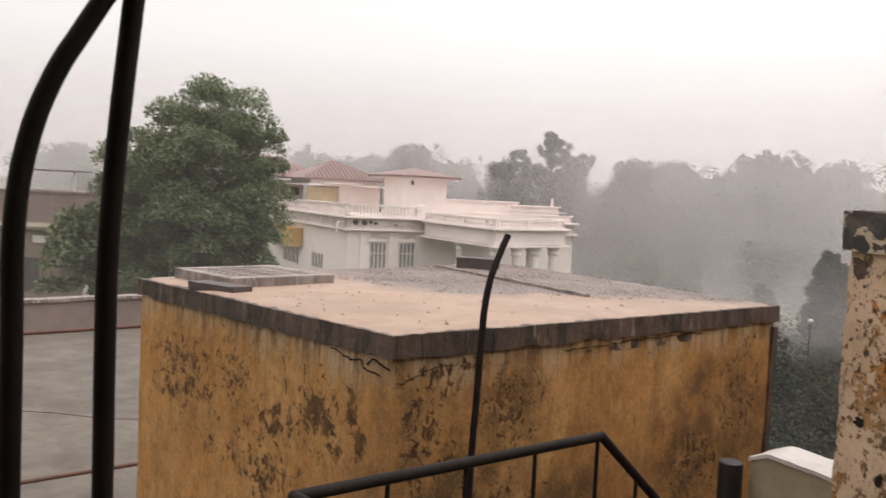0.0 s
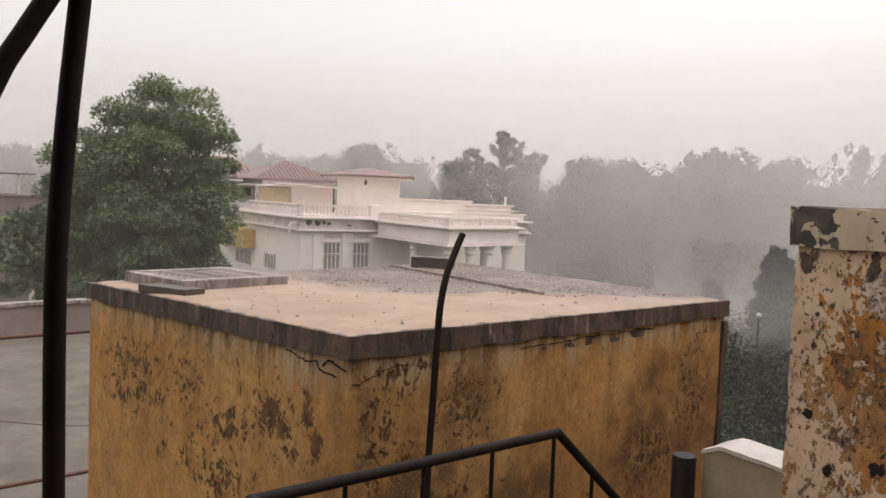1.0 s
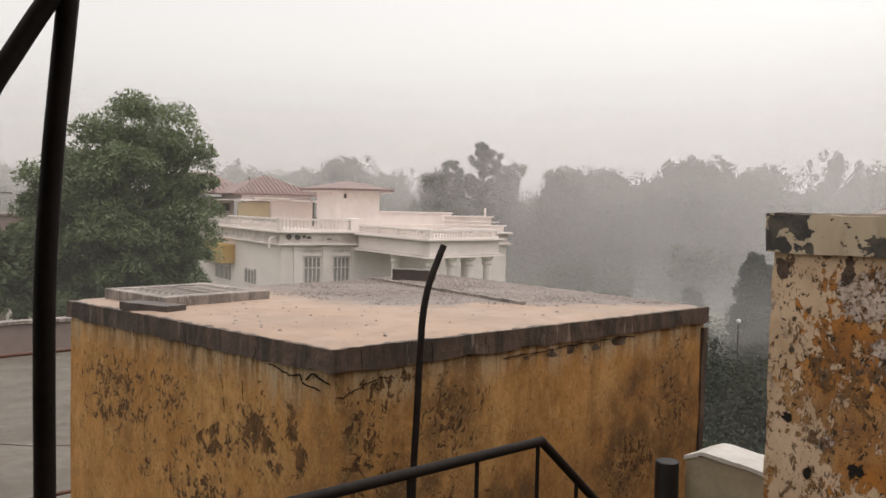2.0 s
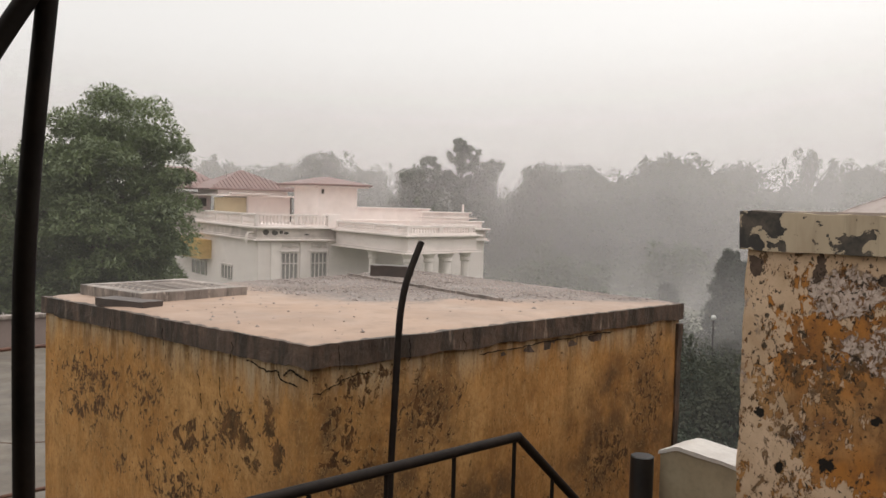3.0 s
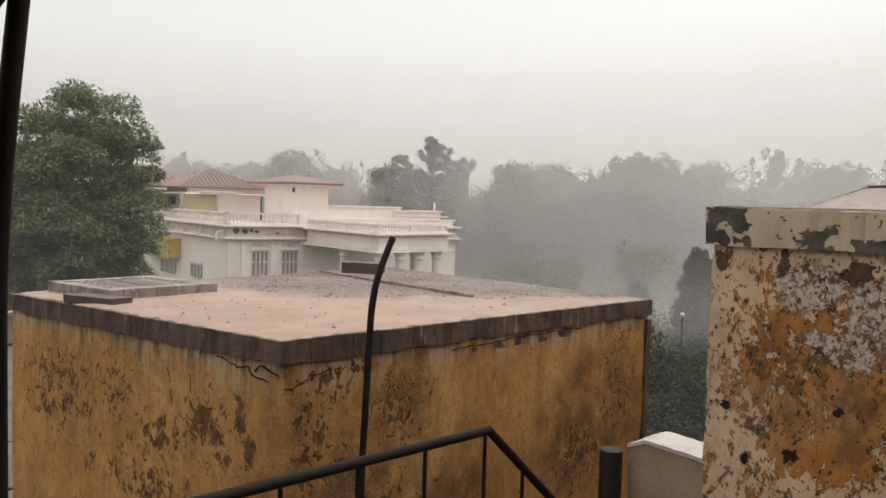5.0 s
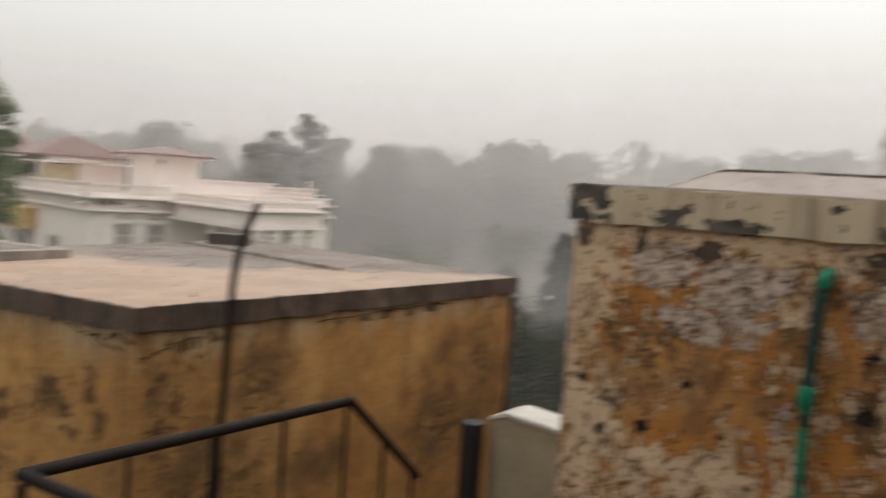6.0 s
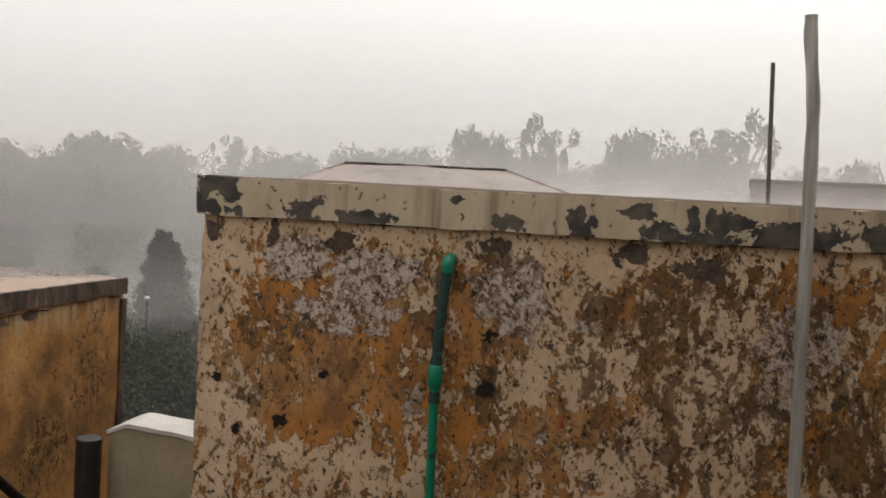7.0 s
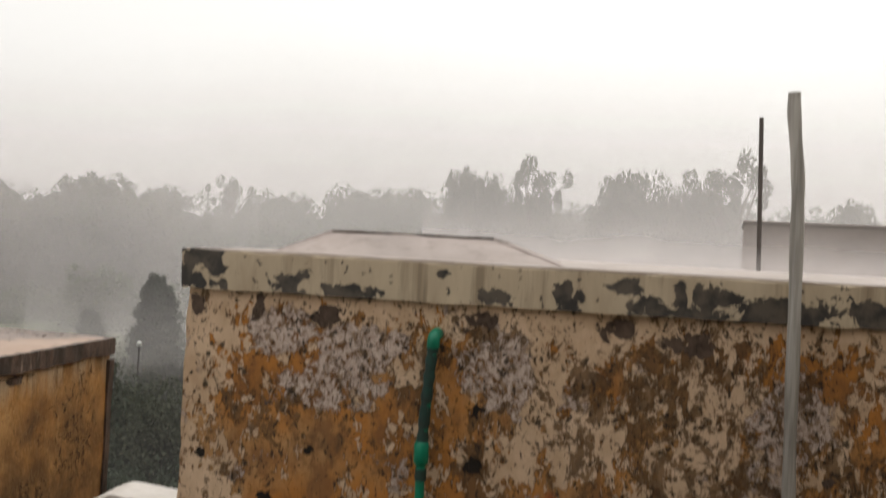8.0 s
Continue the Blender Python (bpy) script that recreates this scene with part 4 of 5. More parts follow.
def water_pipe():
    root = thing("water_pipe", pose(0, -0.042, 0.006), "green plastic water pipe clipped to the flaking wall", "pipe")
    x = 1.0
    part("pipe", tube([(x, -2.464, TERRACE + 0.3), (x, -2.464, 0.30), (x, -2.459, 0.764), (x, -2.476, 1.08), (x, -2.483, 1.16)], 0.0185, 14), "green_pipe", root, smooth=True)
    part("wrapping", tube(smooth_line([(x, -2.4605, 0.80), (x, -2.4675, 0.95), (x, -2.476, 1.08), (x, -2.483, 1.17)], 5), [0.0215 + 0.003 * math.sin(k * 2.3) for k in range(16)], 12), "dark_wrap", root, "dark wrapping round the pipe", True)
    part("coupling", tube([(x, -2.4595, 0.715), (x, -2.4595, 0.725), (x, -2.459, 0.795), (x, -2.459, 0.805)], [0.022, 0.029, 0.029, 0.022], 14), "green_pipe", root, smooth=True)
    part("coupling", tube([(x, -2.461, 0.655), (x, -2.461, 0.70)], 0.0225, 14), "dark_wrap", root, smooth=True)
    part("elbow", tube(smooth_line([(x, -2.483, 1.168), (x, -2.484, 1.195), (x + 0.015, -2.486, 1.212), (x + 0.07, -2.488, 1.216)], 5), 0.025, 14), "green_pipe", root, smooth=True)
    for z in (0.93, 0.45):
        part("clip", tube([(x - 0.024, -2.467, z), (x + 0.065, -2.467, z)], 0.012, 8), "dark_wrap", root)


water_pipe()

pole = smooth_line([(0.97, -3.875, TERRACE + 0.002), (0.97, -3.862, 0.43), (0.97, -3.852, 0.9), (0.97, -3.844, 1.339), (0.97, -3.836, 1.72), (0.97, -3.829, 1.89), (0.97, -3.806, 2.10), (0.97, -3.802, 2.19)], 6)
tagged(part("wooden_pole", tube(pole, [0.0235 + 0.0015 * math.sin(k * 0.9) for k in range(len(pole))], 14), "weathered_wood", smooth=True), "weathered grey pole leaning by the flaking wall", "pole")
tagged(part("thin_pole", tube([(6.12, -4.83, WT + 0.005), (5.98, -4.755, 2.895)], 0.02, 10), "dark_frame", smooth=True), "thin dark pole standing on the roof", "pole")


def low_parapet():
    root = thing("stub_wall", None, "low cream stub wall with a pale mortar top", "wall")
    def crest(v):
        return -0.012 + 0.04 * min(1.0, max(0.0, (-0.745 - v.co.y) / 0.10)) - 0.10 * max(0.0, -0.88 - v.co.y)
    wall = rough_block(1.80, 2.05, -1.49, -0.755, TERRACE + 0.001, 0.195, 0.05, 0.006, 5, 21)
    for v in wall.verts:
        if v.co.z > 0.16:
            v.co.z += crest(v)
    part("wall", wall, "cream_plaster", root, smooth=True)
    cap = rough_block(1.792, 2.06, -1.49, -0.745, 0.198, 0.22, 0.03, 0.006, 11, 22)
    for v in cap.verts:
        v.co.z += crest(v)
    part("coping", cap, "pale_top", root, "pale wet mortar coping", True)


low_parapet()
tagged(part("drain_pipe", tube([(1.70, -0.70, TERRACE + 0.002), (1.70, -0.70, 0.185), (1.70, -0.70, 0.19)], [0.062, 0.062, 0.056], 20), "black_pvc", smooth=True), "black plastic drain pipe beside the stub wall", "pipe")

# ---- the white house beyond ----
HO = pose(38.675, 38.118, 0.32, 0, 0, -14.75)


def bar_between(a, b, half, z0, z1):
    """An upright-sided beam from a to b on plan."""
    a, b = Vector((*a, 0)), Vector((*b, 0))
    way = (b - a).normalized()
    side = Vector((-way.y, way.x, 0)) * half
    a, b = a - way * half, b + way * half
    base = [a - side, b - side, b + side, a + side]
    return ([(p.x, p.y, z) for z in (z0, z1) for p in base], [], [(3, 2, 1, 0), (4, 5, 6, 7)] + [(k, (k + 1) % 4, 4 + (k + 1) % 4, 4 + k) for k in range(4)])


def slab_on(poly, z0, z1):
    """A level slab over a plan outline (anticlockwise)."""
    n = len(poly)
    return ([(x, y, z) for z in (z0, z1) for x, y in poly], [], [tuple(range(n))[::-1], tuple(range(n, 2 * n))] + [(k, (k + 1) % n, n + (k + 1) % n, n + k) for k in range(n)])


def balustrade(parent, a, b, z0, z1, step=0.27):
    """A row of turned balusters between two rails."""
    part("rail", bar_between(a, b, 0.12, z1 - 0.14, z1), "house_white", parent)
    part("plinth", bar_between(a, b, 0.12, z0, z0 + 0.14), "house_white", parent)
    a, b = Vector((*a, 0)), Vector((*b, 0))
    way = (b - a).normalized()
    n = int((b - a).length / step)
    bm = bmesh.new()
    for k in range(n + 1):
        p = a + way * ((b - a).length * k / n)
        if k % 11 == 0:
            block(bm, p.x - 0.13, p.x + 0.13, p.y - 0.13, p.y + 0.13, z0 + 0.14, z1 - 0.14)
        else:
            h = z1 - z0 - 0.28
            tube([p + Vector((0, 0, z0 + 0.14 + h * t)) for t in (0, 0.3, 0.65, 1)], [0.05, 0.085, 0.045, 0.065], 6, False, bm)
    ob = part("baluster_row", bm, "house_white", parent)
    ob["kind"] = "stuff"


def house_window(parent, x0, x1, y, z0, z1, bars=4):
    """A tall barred window in a wall that faces -y."""
    win = part("window", boxed(x0 - 0.12, x1 + 0.12, y - 0.14, y + 0.05, z1 + 0.04, z1 + 0.14, bevel=0.01), "house_white", parent)
    part("pane", boxed(x0, x1, y - 0.012, y + 0.02, z0, z1), "glass", win)
    for k in range(bars + 1):
        x = x0 + (x1 - x0) * k / bars
        part("frame_bar", boxed(x - 0.045, x + 0.045, y - 0.05, y - 0.014, z0, z1), "house_dull", win)
    for z in (z0 + (z1 - z0) * 0.66, z1 - 0.05):
        part("frame_rail", boxed(x0, x1, y - 0.045, y - 0.016, z - 0.04, z + 0.04), "house_dull", win)


def stain_patch(parent, spots, y):
    """Places on a frieze where the paint has dropped off."""
    for x, z, w, h in spots:
        bm = bmesh.new()
        n = 11
        rim = []
        for k in range(n):
            t = 2 * math.pi * k / n
            r = 1 + 0.45 * noise.noise(Vector((math.cos(t) * 1.7 + x * 3, math.sin(t) * 1.7, z)))
            rim.append((x + w / 2 * r * math.cos(t), z + h / 2 * r * math.sin(t)))
        near = [bm.verts.new((a, y - 0.012, b)) for a, b in rim]
        far = [bm.verts.new((a, y + 0.02, b)) for a, b in rim]
        bm.faces.new(near)
        for k in range(n):
            bm.faces.new((near[k], far[k], far[(k + 1) % n], near[(k + 1) % n]))
        bmesh.ops.recalc_face_normals(bm, faces=bm.faces)
        part("bare_patch", bm, "dark_frame", parent, "dark patch of bare plaster")


def roof_ribs(parent, x0, x1, y0, peak, z0, z1, n):
    """Raised tile ribs on the front slope of a hipped roof."""
    bm = bmesh.new()
    for k in range(n):
        x = x0 + (x1 - x0) * (k + 0.5) / n
        t = 1 - abs(x - peak[0]) / ((peak[0] - x0) if x < peak[0] else (x1 - peak[0]))
        if t > 0.06:
            tube([(x, y0, z0 + 0.03), (x, y0 + (peak[1] - y0) * t, z0 + 0.03 + (z1 - z0) * t)], 0.055, 5, False, bm)
    ob = part("tile_ribbing", bm, "roof_tile", parent)
    ob["kind"] = "stuff"


def white_house():
    root = thing("white_house", HO, "white two-storey house with balustrades and red hipped roofs", "house")
    V, low = 11.16, GROUND - 0.5
    # main block
    part("wall", boxed(-5.92, 14.0, V, V + 21, low, -1.95), "house_white", root)
    part("cornice", boxed(-6.3, 14.3, V - 0.38, V + 21.3, -1.948, -1.84, bevel=0.02), "house_white", root)
    part("cornice", boxed(-6.12, 14.2, V - 0.2, V + 21.2, -1.838, -1.72, bevel=0.02), "house_dull", root)
    part("frieze", boxed(-5.98, 14.1, V - 0.06, V + 21.1, -1.718, -1.06), "house_dull", root, "weathered frieze with bare patches")
    part("cornice", boxed(-6.35, 14.35, V - 0.42, V + 21.3, -1.058, -0.90, bevel=0.03), "house_white", root)
    stain_patch(root, ((-5.3, -1.34, 0.5, 0.34), (-4.62, -1.36, 0.42, 0.34), (-4.1, -1.33, 0.3, 0.24), (-3.72, -1.4, 0.4, 0.2), (-2.1, -1.5, 0.5, 0.1)), V - 0.06)
    balustrade(root, (-6.05, V + 20.5), (-6.05, V - 0.1), -0.898, 0.0)
    balustrade(root, (-6.05, V - 0.1), (-0.55, V - 0.1), -0.898, 0.0)
    part("pier", boxed(-0.5, 0.5, V - 0.3, V + 0.5, -0.898, 0.06, bevel=0.02), "house_white", root)
    # roof parapets behind the porch, in steps
    part("parapet", boxed(3.7, 11.0, V + 4.0, V + 4.25, -0.898, 0.5, bevel=0.02), "house_white", root)
    part("coping", boxed(3.7, 11.1, V + 3.86, V + 4.39, 0.502, 0.62, bevel=0.02), "house_white", root)
    part("parapet", boxed(9.4, 14.2, V + 2.6, V + 2.85, -0.898, 0.26, bevel=0.02), "house_white", root)
    part("coping", boxed(9.3, 14.4, V + 2.46, V + 2.99, 0.262, 0.38, bevel=0.02), "house_white", root)
    part("ledge", boxed(9.2, 14.8, V + 2.2, V + 2.44, -0.2, -0.08, bevel=0.02), "house_dull", root)
    part("parapet", boxed(1.0, 14.0, V + 0.4, V + 0.65, -0.898, -0.42, bevel=0.02), "house_white", root)
    part("coping", boxed(1.0, 14.2, V + 0.3, V + 0.75, -0.418, -0.33, bevel=0.02), "house_white", root)
    part("vent_pipe", tube([(13.6, V + 2.7, 0.38), (13.6, V + 2.7, 1.05)], 0.09, 8), "house_white", root, smooth=True)
    # pilasters and windows of the front
    for x, w in ((-5.9, 0.5), (-4.9, 0.34), (-2.62, 0.5), (-0.3, 0.28)):
        part("pilaster", boxed(x, x + w, V - 0.12, V - 0.002, low, -2.05, bevel=0.015), "house_white", root)
        part("pilaster_cap", boxed(x - 0.08, x + w + 0.08, V - 0.17, V - 0.003, -2.2, -2.06, bevel=0.015), "house_white", root)
    for x in (-4.06, -1.72):
        house_window(root, x, x + 1.28, V, -5.2, -2.8)
        crest = part("crest", boxed(x + 0.05, x + 1.23, V - 0.06, V - 0.003, -2.36, -2.14, bevel=0.02), "house_dull", root, "moulded plaster crest")
        part("swag", tube(smooth_line([(x, V - 0.06, -2.4), (x + 0.35, V - 0.08, -2.3), (x + 0.64, V - 0.08, -2.42), (x + 0.93, V - 0.08, -2.3), (x + 1.28, V - 0.06, -2.4)], 4), 0.05, 6), "house_dull", crest)
    # porch: one corner towards the gardens
    def plan(out):
        return [(0.1 - out, -out), (6.75 + out, 1.79 - out * 0.7), (6.75 + out, V - 0.45), (0.1 - out, V - 0.45)]
    part("beam", slab_on(plan(0.0), -2.1, -1.14), "house_white", root)
    part("cornice", slab_on(plan(0.36), -1.138, -1.03), "house_white", root)
    part("cornice", slab_on(plan(0.2), -1.24, -1.14), "house_dull", root)
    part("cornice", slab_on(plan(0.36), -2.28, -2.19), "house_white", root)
    part("cornice", slab_on(plan(0.18), -2.188, -2.102), "house_dull", root)
    part("roof_deck", slab_on(plan(-0.1), -1.028, -0.98), "house_dull", root)
    balustrade(root, (0.15, V - 0.7), (0.15, 0.08), -1.028, -0.40)
    balustrade(root, (0.15, 0.08), (6.55, 1.8), -1.028, -0.40)
    part("parapet", bar_between((6.6, 2.1), (6.6, V - 0.6), 0.12, -1.028, -0.40), "house_white", root)
    for x, y in ((0.5, 0.55), (2.3, 0.95), (4.1, 1.45), (5.9, 1.95), (6.3, 5.5), (0.5, 5.5)):
        col = part("column", tube([(x, y, low), (x, y, -3.05), (x, y, -2.9)], [0.32, 0.27, 0.27], 16), "house_white", root, smooth=True)
        part("capital", tube([(x, y, -2.91), (x, y, -2.8), (x, y, -2.6), (x, y, -2.285)], [0.3, 0.38, 0.32, 0.5], 16), "house_white", col)
    # stair tower
    tower = part("tower", boxed(0.13, 3.56, V + 3, V + 7.7, -0.898, 2.2), "house_white", root)
    part("vent", boxed(0.42, 0.64, V + 2.97, V + 3.1, 1.6, 1.95), "dark_frame", tower)
    part("tower_roof", hip_roof(-0.8, 4.4, V + 2.0, V + 9.2, 2.36, 2.98, 0.25, 0.14), "roof_tile", root, "low red hipped roof")
    part("soffit", boxed(-0.6, 4.2, V + 2.2, V + 9.0, 2.09, 2.215), "house_white", root)
    # upper rooms and their roofs
    part("upper_room", boxed(-2.75, 1.1, V + 10.85, V + 17, -0.898, 1.2), "house_white", root)
    part("side_return", boxed(1.1, 1.4, V + 11.2, V + 17, -0.898, 1.2), "dark_frame", root)
    part("panel", boxed(-5.5, -2.76, V + 10.75, V + 11.1, -0.898, 1.1), "house_beige", root, "beige panel wall")
    part("panel_post", boxed(-2.85, -2.72, V + 10.6, V + 10.74, -0.898, 1.12), "house_dull", root)
    part("awning", boxed(-5.7, 1.5, V + 10.0, V + 17, 1.204, 1.34, bevel=0.03), "house_white", root)
    part("awning_shade", boxed(-4.5, -1.2, V + 9.7, V + 10.3, 1.344, 1.5, bevel=0.03), "house_dull", root)
    part("upper_wall", boxed(-5.0, 1.2, V + 11.6, V + 17, 1.344, 1.72), "house_white", root)
    part("upper_roof", hip_roof(-5.9, 2.1, V + 11.2, V + 18.4, 1.84, 3.5, 0.02, 0.12), "roof_tile", root, "red tiled hipped roof")
    roof_ribs(root, -5.9, 2.1, V + 11.2, (-1.9, V + 14.8), 1.84, 3.5, 22)
    part("side_room", boxed(-5.9, -3.9, V + 16.9, V + 20.8, -0.898, 1.5), "house_white", root)
    part("side_vent", boxed(-5.2, -4.3, V + 16.84, V + 16.95, 0.25, 0.95), "dark_frame", root)
    part("upper_roof", hip_roof(-10.4, -2.4, V + 16.0, V + 24, 1.9, 3.75, 0.3, 0.12), "roof_tile", root, "red tiled hipped roof")
    roof_ribs(root, -10.4, -2.4, V + 16.0, (-6.4, V + 20), 1.9, 3.75, 18)
    part("aerial", tube([(-3.5, V + 14, 2.2), (-3.5, V + 14, 3.3)], 0.035, 6), "dark_frame", root)
    # side wall
    part("awning", boxed(-7.0, -5.93, V + 10.2, V + 17.5, -3.95, -2.4, bevel=0.02), "house_yellow", root, "mustard painted awning")
    for y0, y1, z0, z1 in ((V + 11.4, V + 15.2, -5.4, -4.3), (V + 5.2, V + 7.4, -5.2, -4.2)):
        win = part("window", boxed(-6.02, -5.925, y0, y1, z0, z1), "glass", root)
        part("window_frame", boxed(-6.07, -5.93, y0 - 0.12, y1 + 0.12, z1 + 0.004, z1 + 0.14), "house_dull", win)
        for k in range(4):
            y = y0 + (y1 - y0) * k / 3
            part("frame_bar", boxed(-6.06, -6.022, y - 0.07, y + 0.07, z0, z1), "house_dull", win)
    part("downpipe", tube([(-6.05, V + 0.4, -1.38), (-6.5, V + 0.4, -1.42), (-6.62, V + 0.4, -1.6), (-6.62, V + 0.4, -2.15)], 0.08, 8), "house_white", root)


white_house()


def beige_building():
    root = thing("beige_house", pose(15.77, 47.2, 0.5, 0, 0, -41), "flat-roofed beige house with dark doors", "house")
    part("wall", boxed(-14, 0, 0, 9, GROUND - 0.8, -2.2), "beige_house", root)
    part("roof", boxed(-14.3, 0.3, -0.3, 9.2, -2.198, -2.0, bevel=0.03), "beige_house", root)
    for x0, x1 in ((-1.35, -0.75), (-3.6, -2.5)):
        d = part("door", boxed(x0, x1, -0.05, 0.06, -5.6, -3.75), "dark_frame", root)
        part("frame", boxed(x1, x1 + 0.12, -0.07, -0.001, -5.6, -3.7), "beige_house", d)
    part("sign", boxed(-2.9, -2.0, -0.08, -0.002, -2.9, -2.5), "pale_top", root)
    part("upper_wall", boxed(-13, 0.2, 4.2, 9, -1.998, -0.2), "grey_brick", root)
    part("coping", boxed(-13.1, 0.3, 4.1, 9.1, -0.198, -0.08), "grey_brick", root)
    part("side_wall", boxed(0.002, 0.5, -0.2, 5, GROUND - 0.8, -2.4), "house_dull", root)
    panel = part("solar_panel", boxed(-6, -2.5, 4.6, 7.2, 1.1, 1.18), "dark_frame", root)
    for x in (-5.6, -2.7):
        part("leg", tube([(x, 5.0, -0.08), (x, 5.0, 1.1)], 0.05, 6), "pale_top", panel)


beige_building()
far_wall = thing("brick_building", pose(39.16, -11.29, 0, 0, 0, -101), "low grey-brown brick building behind the roof", "building")
part("wall", boxed(0, 14, 0, 7, GROUND, 3.42), "grey_brick", far_wall)
part("coping", boxed(-0.06, 14.06, -0.06, 7.06, 3.422, 3.54, bevel=0.02), "grey_brick", far_wall)

# ---- garden behind the stub wall ----
tagged(part("garden_path", boxed(8.5, 24, 3.0, 5.2, GROUND - 0.1, GROUND + 0.34), "path"), "wet pale paving in the garden below", "path", kind="structure")

# ---- trees ----
rng = np.random.default_rng(5)
mango = tree("mango_tree", rng, 11.85, 3.75, 5.1, 2.5, 350, 0.82, 400, 0.065, "leaf_near", "dense dark green mango tree with drooping leaves", long=3.4, boxy=True, lean_away=2.6)
mango.matrix_world = pose(16.0, 34.2, GROUND)
side_tree = tree("small_tree", rng, 6.8, 2.2, 2.6, 2, 45, 0.8, 200, 0.15, "leaf_near", "smaller dark green tree beside the mango tree")
side_tree.matrix_world = pose(12.6, 37.0, GROUND)

cypress = tree("cypress", rng, 6.55, 1.05, 3.2, 1, 340, 0.34, 150, 0.055, "leaf_dark", "dark pointed cypress in the garden", cone=0.72)
cypress.matrix_world = pose(27.0, 10.5, GROUND)
small_cypress = copy_thing(cypress, pose(40.9, 20.4, GROUND - 2.6, 0, 0, 70))
hedge_tree = tree("garden_tree", rng, 5.2, 1.7, 1.9, 1, 60, 0.55, 420, 0.05, "leaf_bush", "bushy dark green garden tree", group="garden trees")
hedge_tree.matrix_world = pose(24.8, 9.0, GROUND - 0.4)
for k, (x, y, sc) in enumerate(((15.9, 5.2, 0.97), (17.4, 6.9, 1.0), (25.6, 11.4, 0.92), (24.4, 7.0, 0.95), (25.0, 13.2, 0.8), (26.5, 5.2, 0.9), (18.2, 6.4, 0.55), (19.0, 4.6, 0.6), (17.6, 8.2, 0.5), (13.4, 4.3, 0.36), (14.2, 2.8, 0.4))):
    t = copy_thing(hedge_tree, pose(x, y, GROUND - 0.4, 0, 0, 67 * k))
    t.scale = (sc, sc, sc)
low_bush = tree("bush", rng, 2.6, 1.1, 1.1, 1, 55, 0.42, 420, 0.03, "leaf_dark", "dark wet garden bush", group="garden bushes")
low_bush.matrix_world = pose(11.0, 4.0, GROUND)
for k in range(22):
    d = 9.5 + 15 * (k + rng.random()) / 22
    x, y = -2.4 + d * 0.89 + rng.normal() * 0.9, -3 + d * 0.455 + 0.3 + rng.normal() * 1.2
    t = copy_thing(low_bush, pose(max(x, 6.4), y, GROUND, 0, 0, 47 * k))
    sc = 0.8 + 0.5 * rng.random() + 0.02 * d
    t.scale = (sc, sc, sc)
lamp = thing("garden_lamp", pose(22.2, 8.8, GROUND - 0.25), "garden lamp with a milky white globe", "lamp")
part("post", tube([(0, 0, 0), (0, 0, 5.0)], 0.022, 8), "black_pipe", lamp)
globe = bmesh.new()
bmesh.ops.create_uvsphere(globe, u_segments=14, v_segments=10, radius=0.075)
bmesh.ops.translate(globe, verts=globe.verts, vec=(0, 0, 5.09))
part("globe", globe, "glass_globe", lamp, smooth=True)

# far trees: one of each shape, then copies along the skyline
LABEL = "tall tree of the far wood, dim in the rain"
def own(seed):
    return np.random.default_rng(seed)


shapes = [
    tree("far_tree", own(41), 10, 3.9, 3.9, 2, 110, 0.9, 90, 0.22, "leaf_far", LABEL, group="far trees", long=1.5, boxy=True),
    tree("far_tree", own(42), 10, 3.4, 4.0, 2, 75, 0.55, 110, 0.16, "leaf_far", LABEL, group="far trees", long=1.5, boxy=True),
    tree("far_tree", own(43), 10, 4.6, 3.4, 2, 110, 1.0, 90, 0.22, "leaf_far", LABEL, group="far trees", long=1.5, boxy=True),
    tree("far_tree", own(44), 10, 1.5, 4.4, 2, 30, 0.8, 150, 0.27, "leaf_far", LABEL, group="far trees", long=1.5),
]
rng = np.random.default_rng(9)
SKYLINE = (
    (36.7, 110, 5.2, 0, 1.2), (71.4, 109, 6.3, 2, 1.3), (83, 111, 6.5, 0, 1.2), (68.4, 83, 7.0, 0, 1.0), (78.7, 86.6, 5.9, 2, 1.1),
    (75.0, 62.5, 4.9, 0, 0.6), (74.8, 54, 5.7, 0, 0.9), (86.3, 56.4, 6.1, 2, 1.0), (88.6, 46.6, 7.2, 0, 1.1),
    (141, 63, 11, 3, 0.5), (129, 46.7, 10.2, 1, 0.9), (134, 40, 8.8, 2, 1.2), (130, 26, 9.8, 2, 1.2), (127, 18, 9.8, 2, 1.2),
)
SKYLINE_EAST = (
    (92.0, 6.6, 9.8, 0, 0.62), (92.4, 3.8, 9.2, 2, 0.5), (82.6, -0.8, 10.2, 1, 0.7), (82.3, -9.4, 9.3, 0, 0.82), (84.0, -13.0, 8.2, 2, 0.6), (81.0, -18.6, 10.9, 1, 0.95), (83.0, -15.5, 8.4, 0, 0.55),
    (78.7, -28.2, 7.2, 0, 0.55), (71.0, 69.0, 5.3, 0, 0.8), (95, 50, 6.3, 0, 1.0), (104, 45, 7.2, 2, 1.1), (95, 1.5, 7.6, 2, 0.8),
)


def veil_reach(az, left, right):
    """The gardens open wider to the left of the white house than to its right."""
    return float(np.interp(az, (41, 72), (left, right)))


def far_copy(x, y, top, kind, spread):
    s = (top - GROUND) / 10
    t = copy_thing(shapes[kind], pose(x, y, GROUND, 0, 0, rng.uniform(0, 360)))
    t.scale = (s * 0.75 * spread, s * 0.75 * spread, s)


for row in SKYLINE + SKYLINE_EAST:
    far_copy(*row)
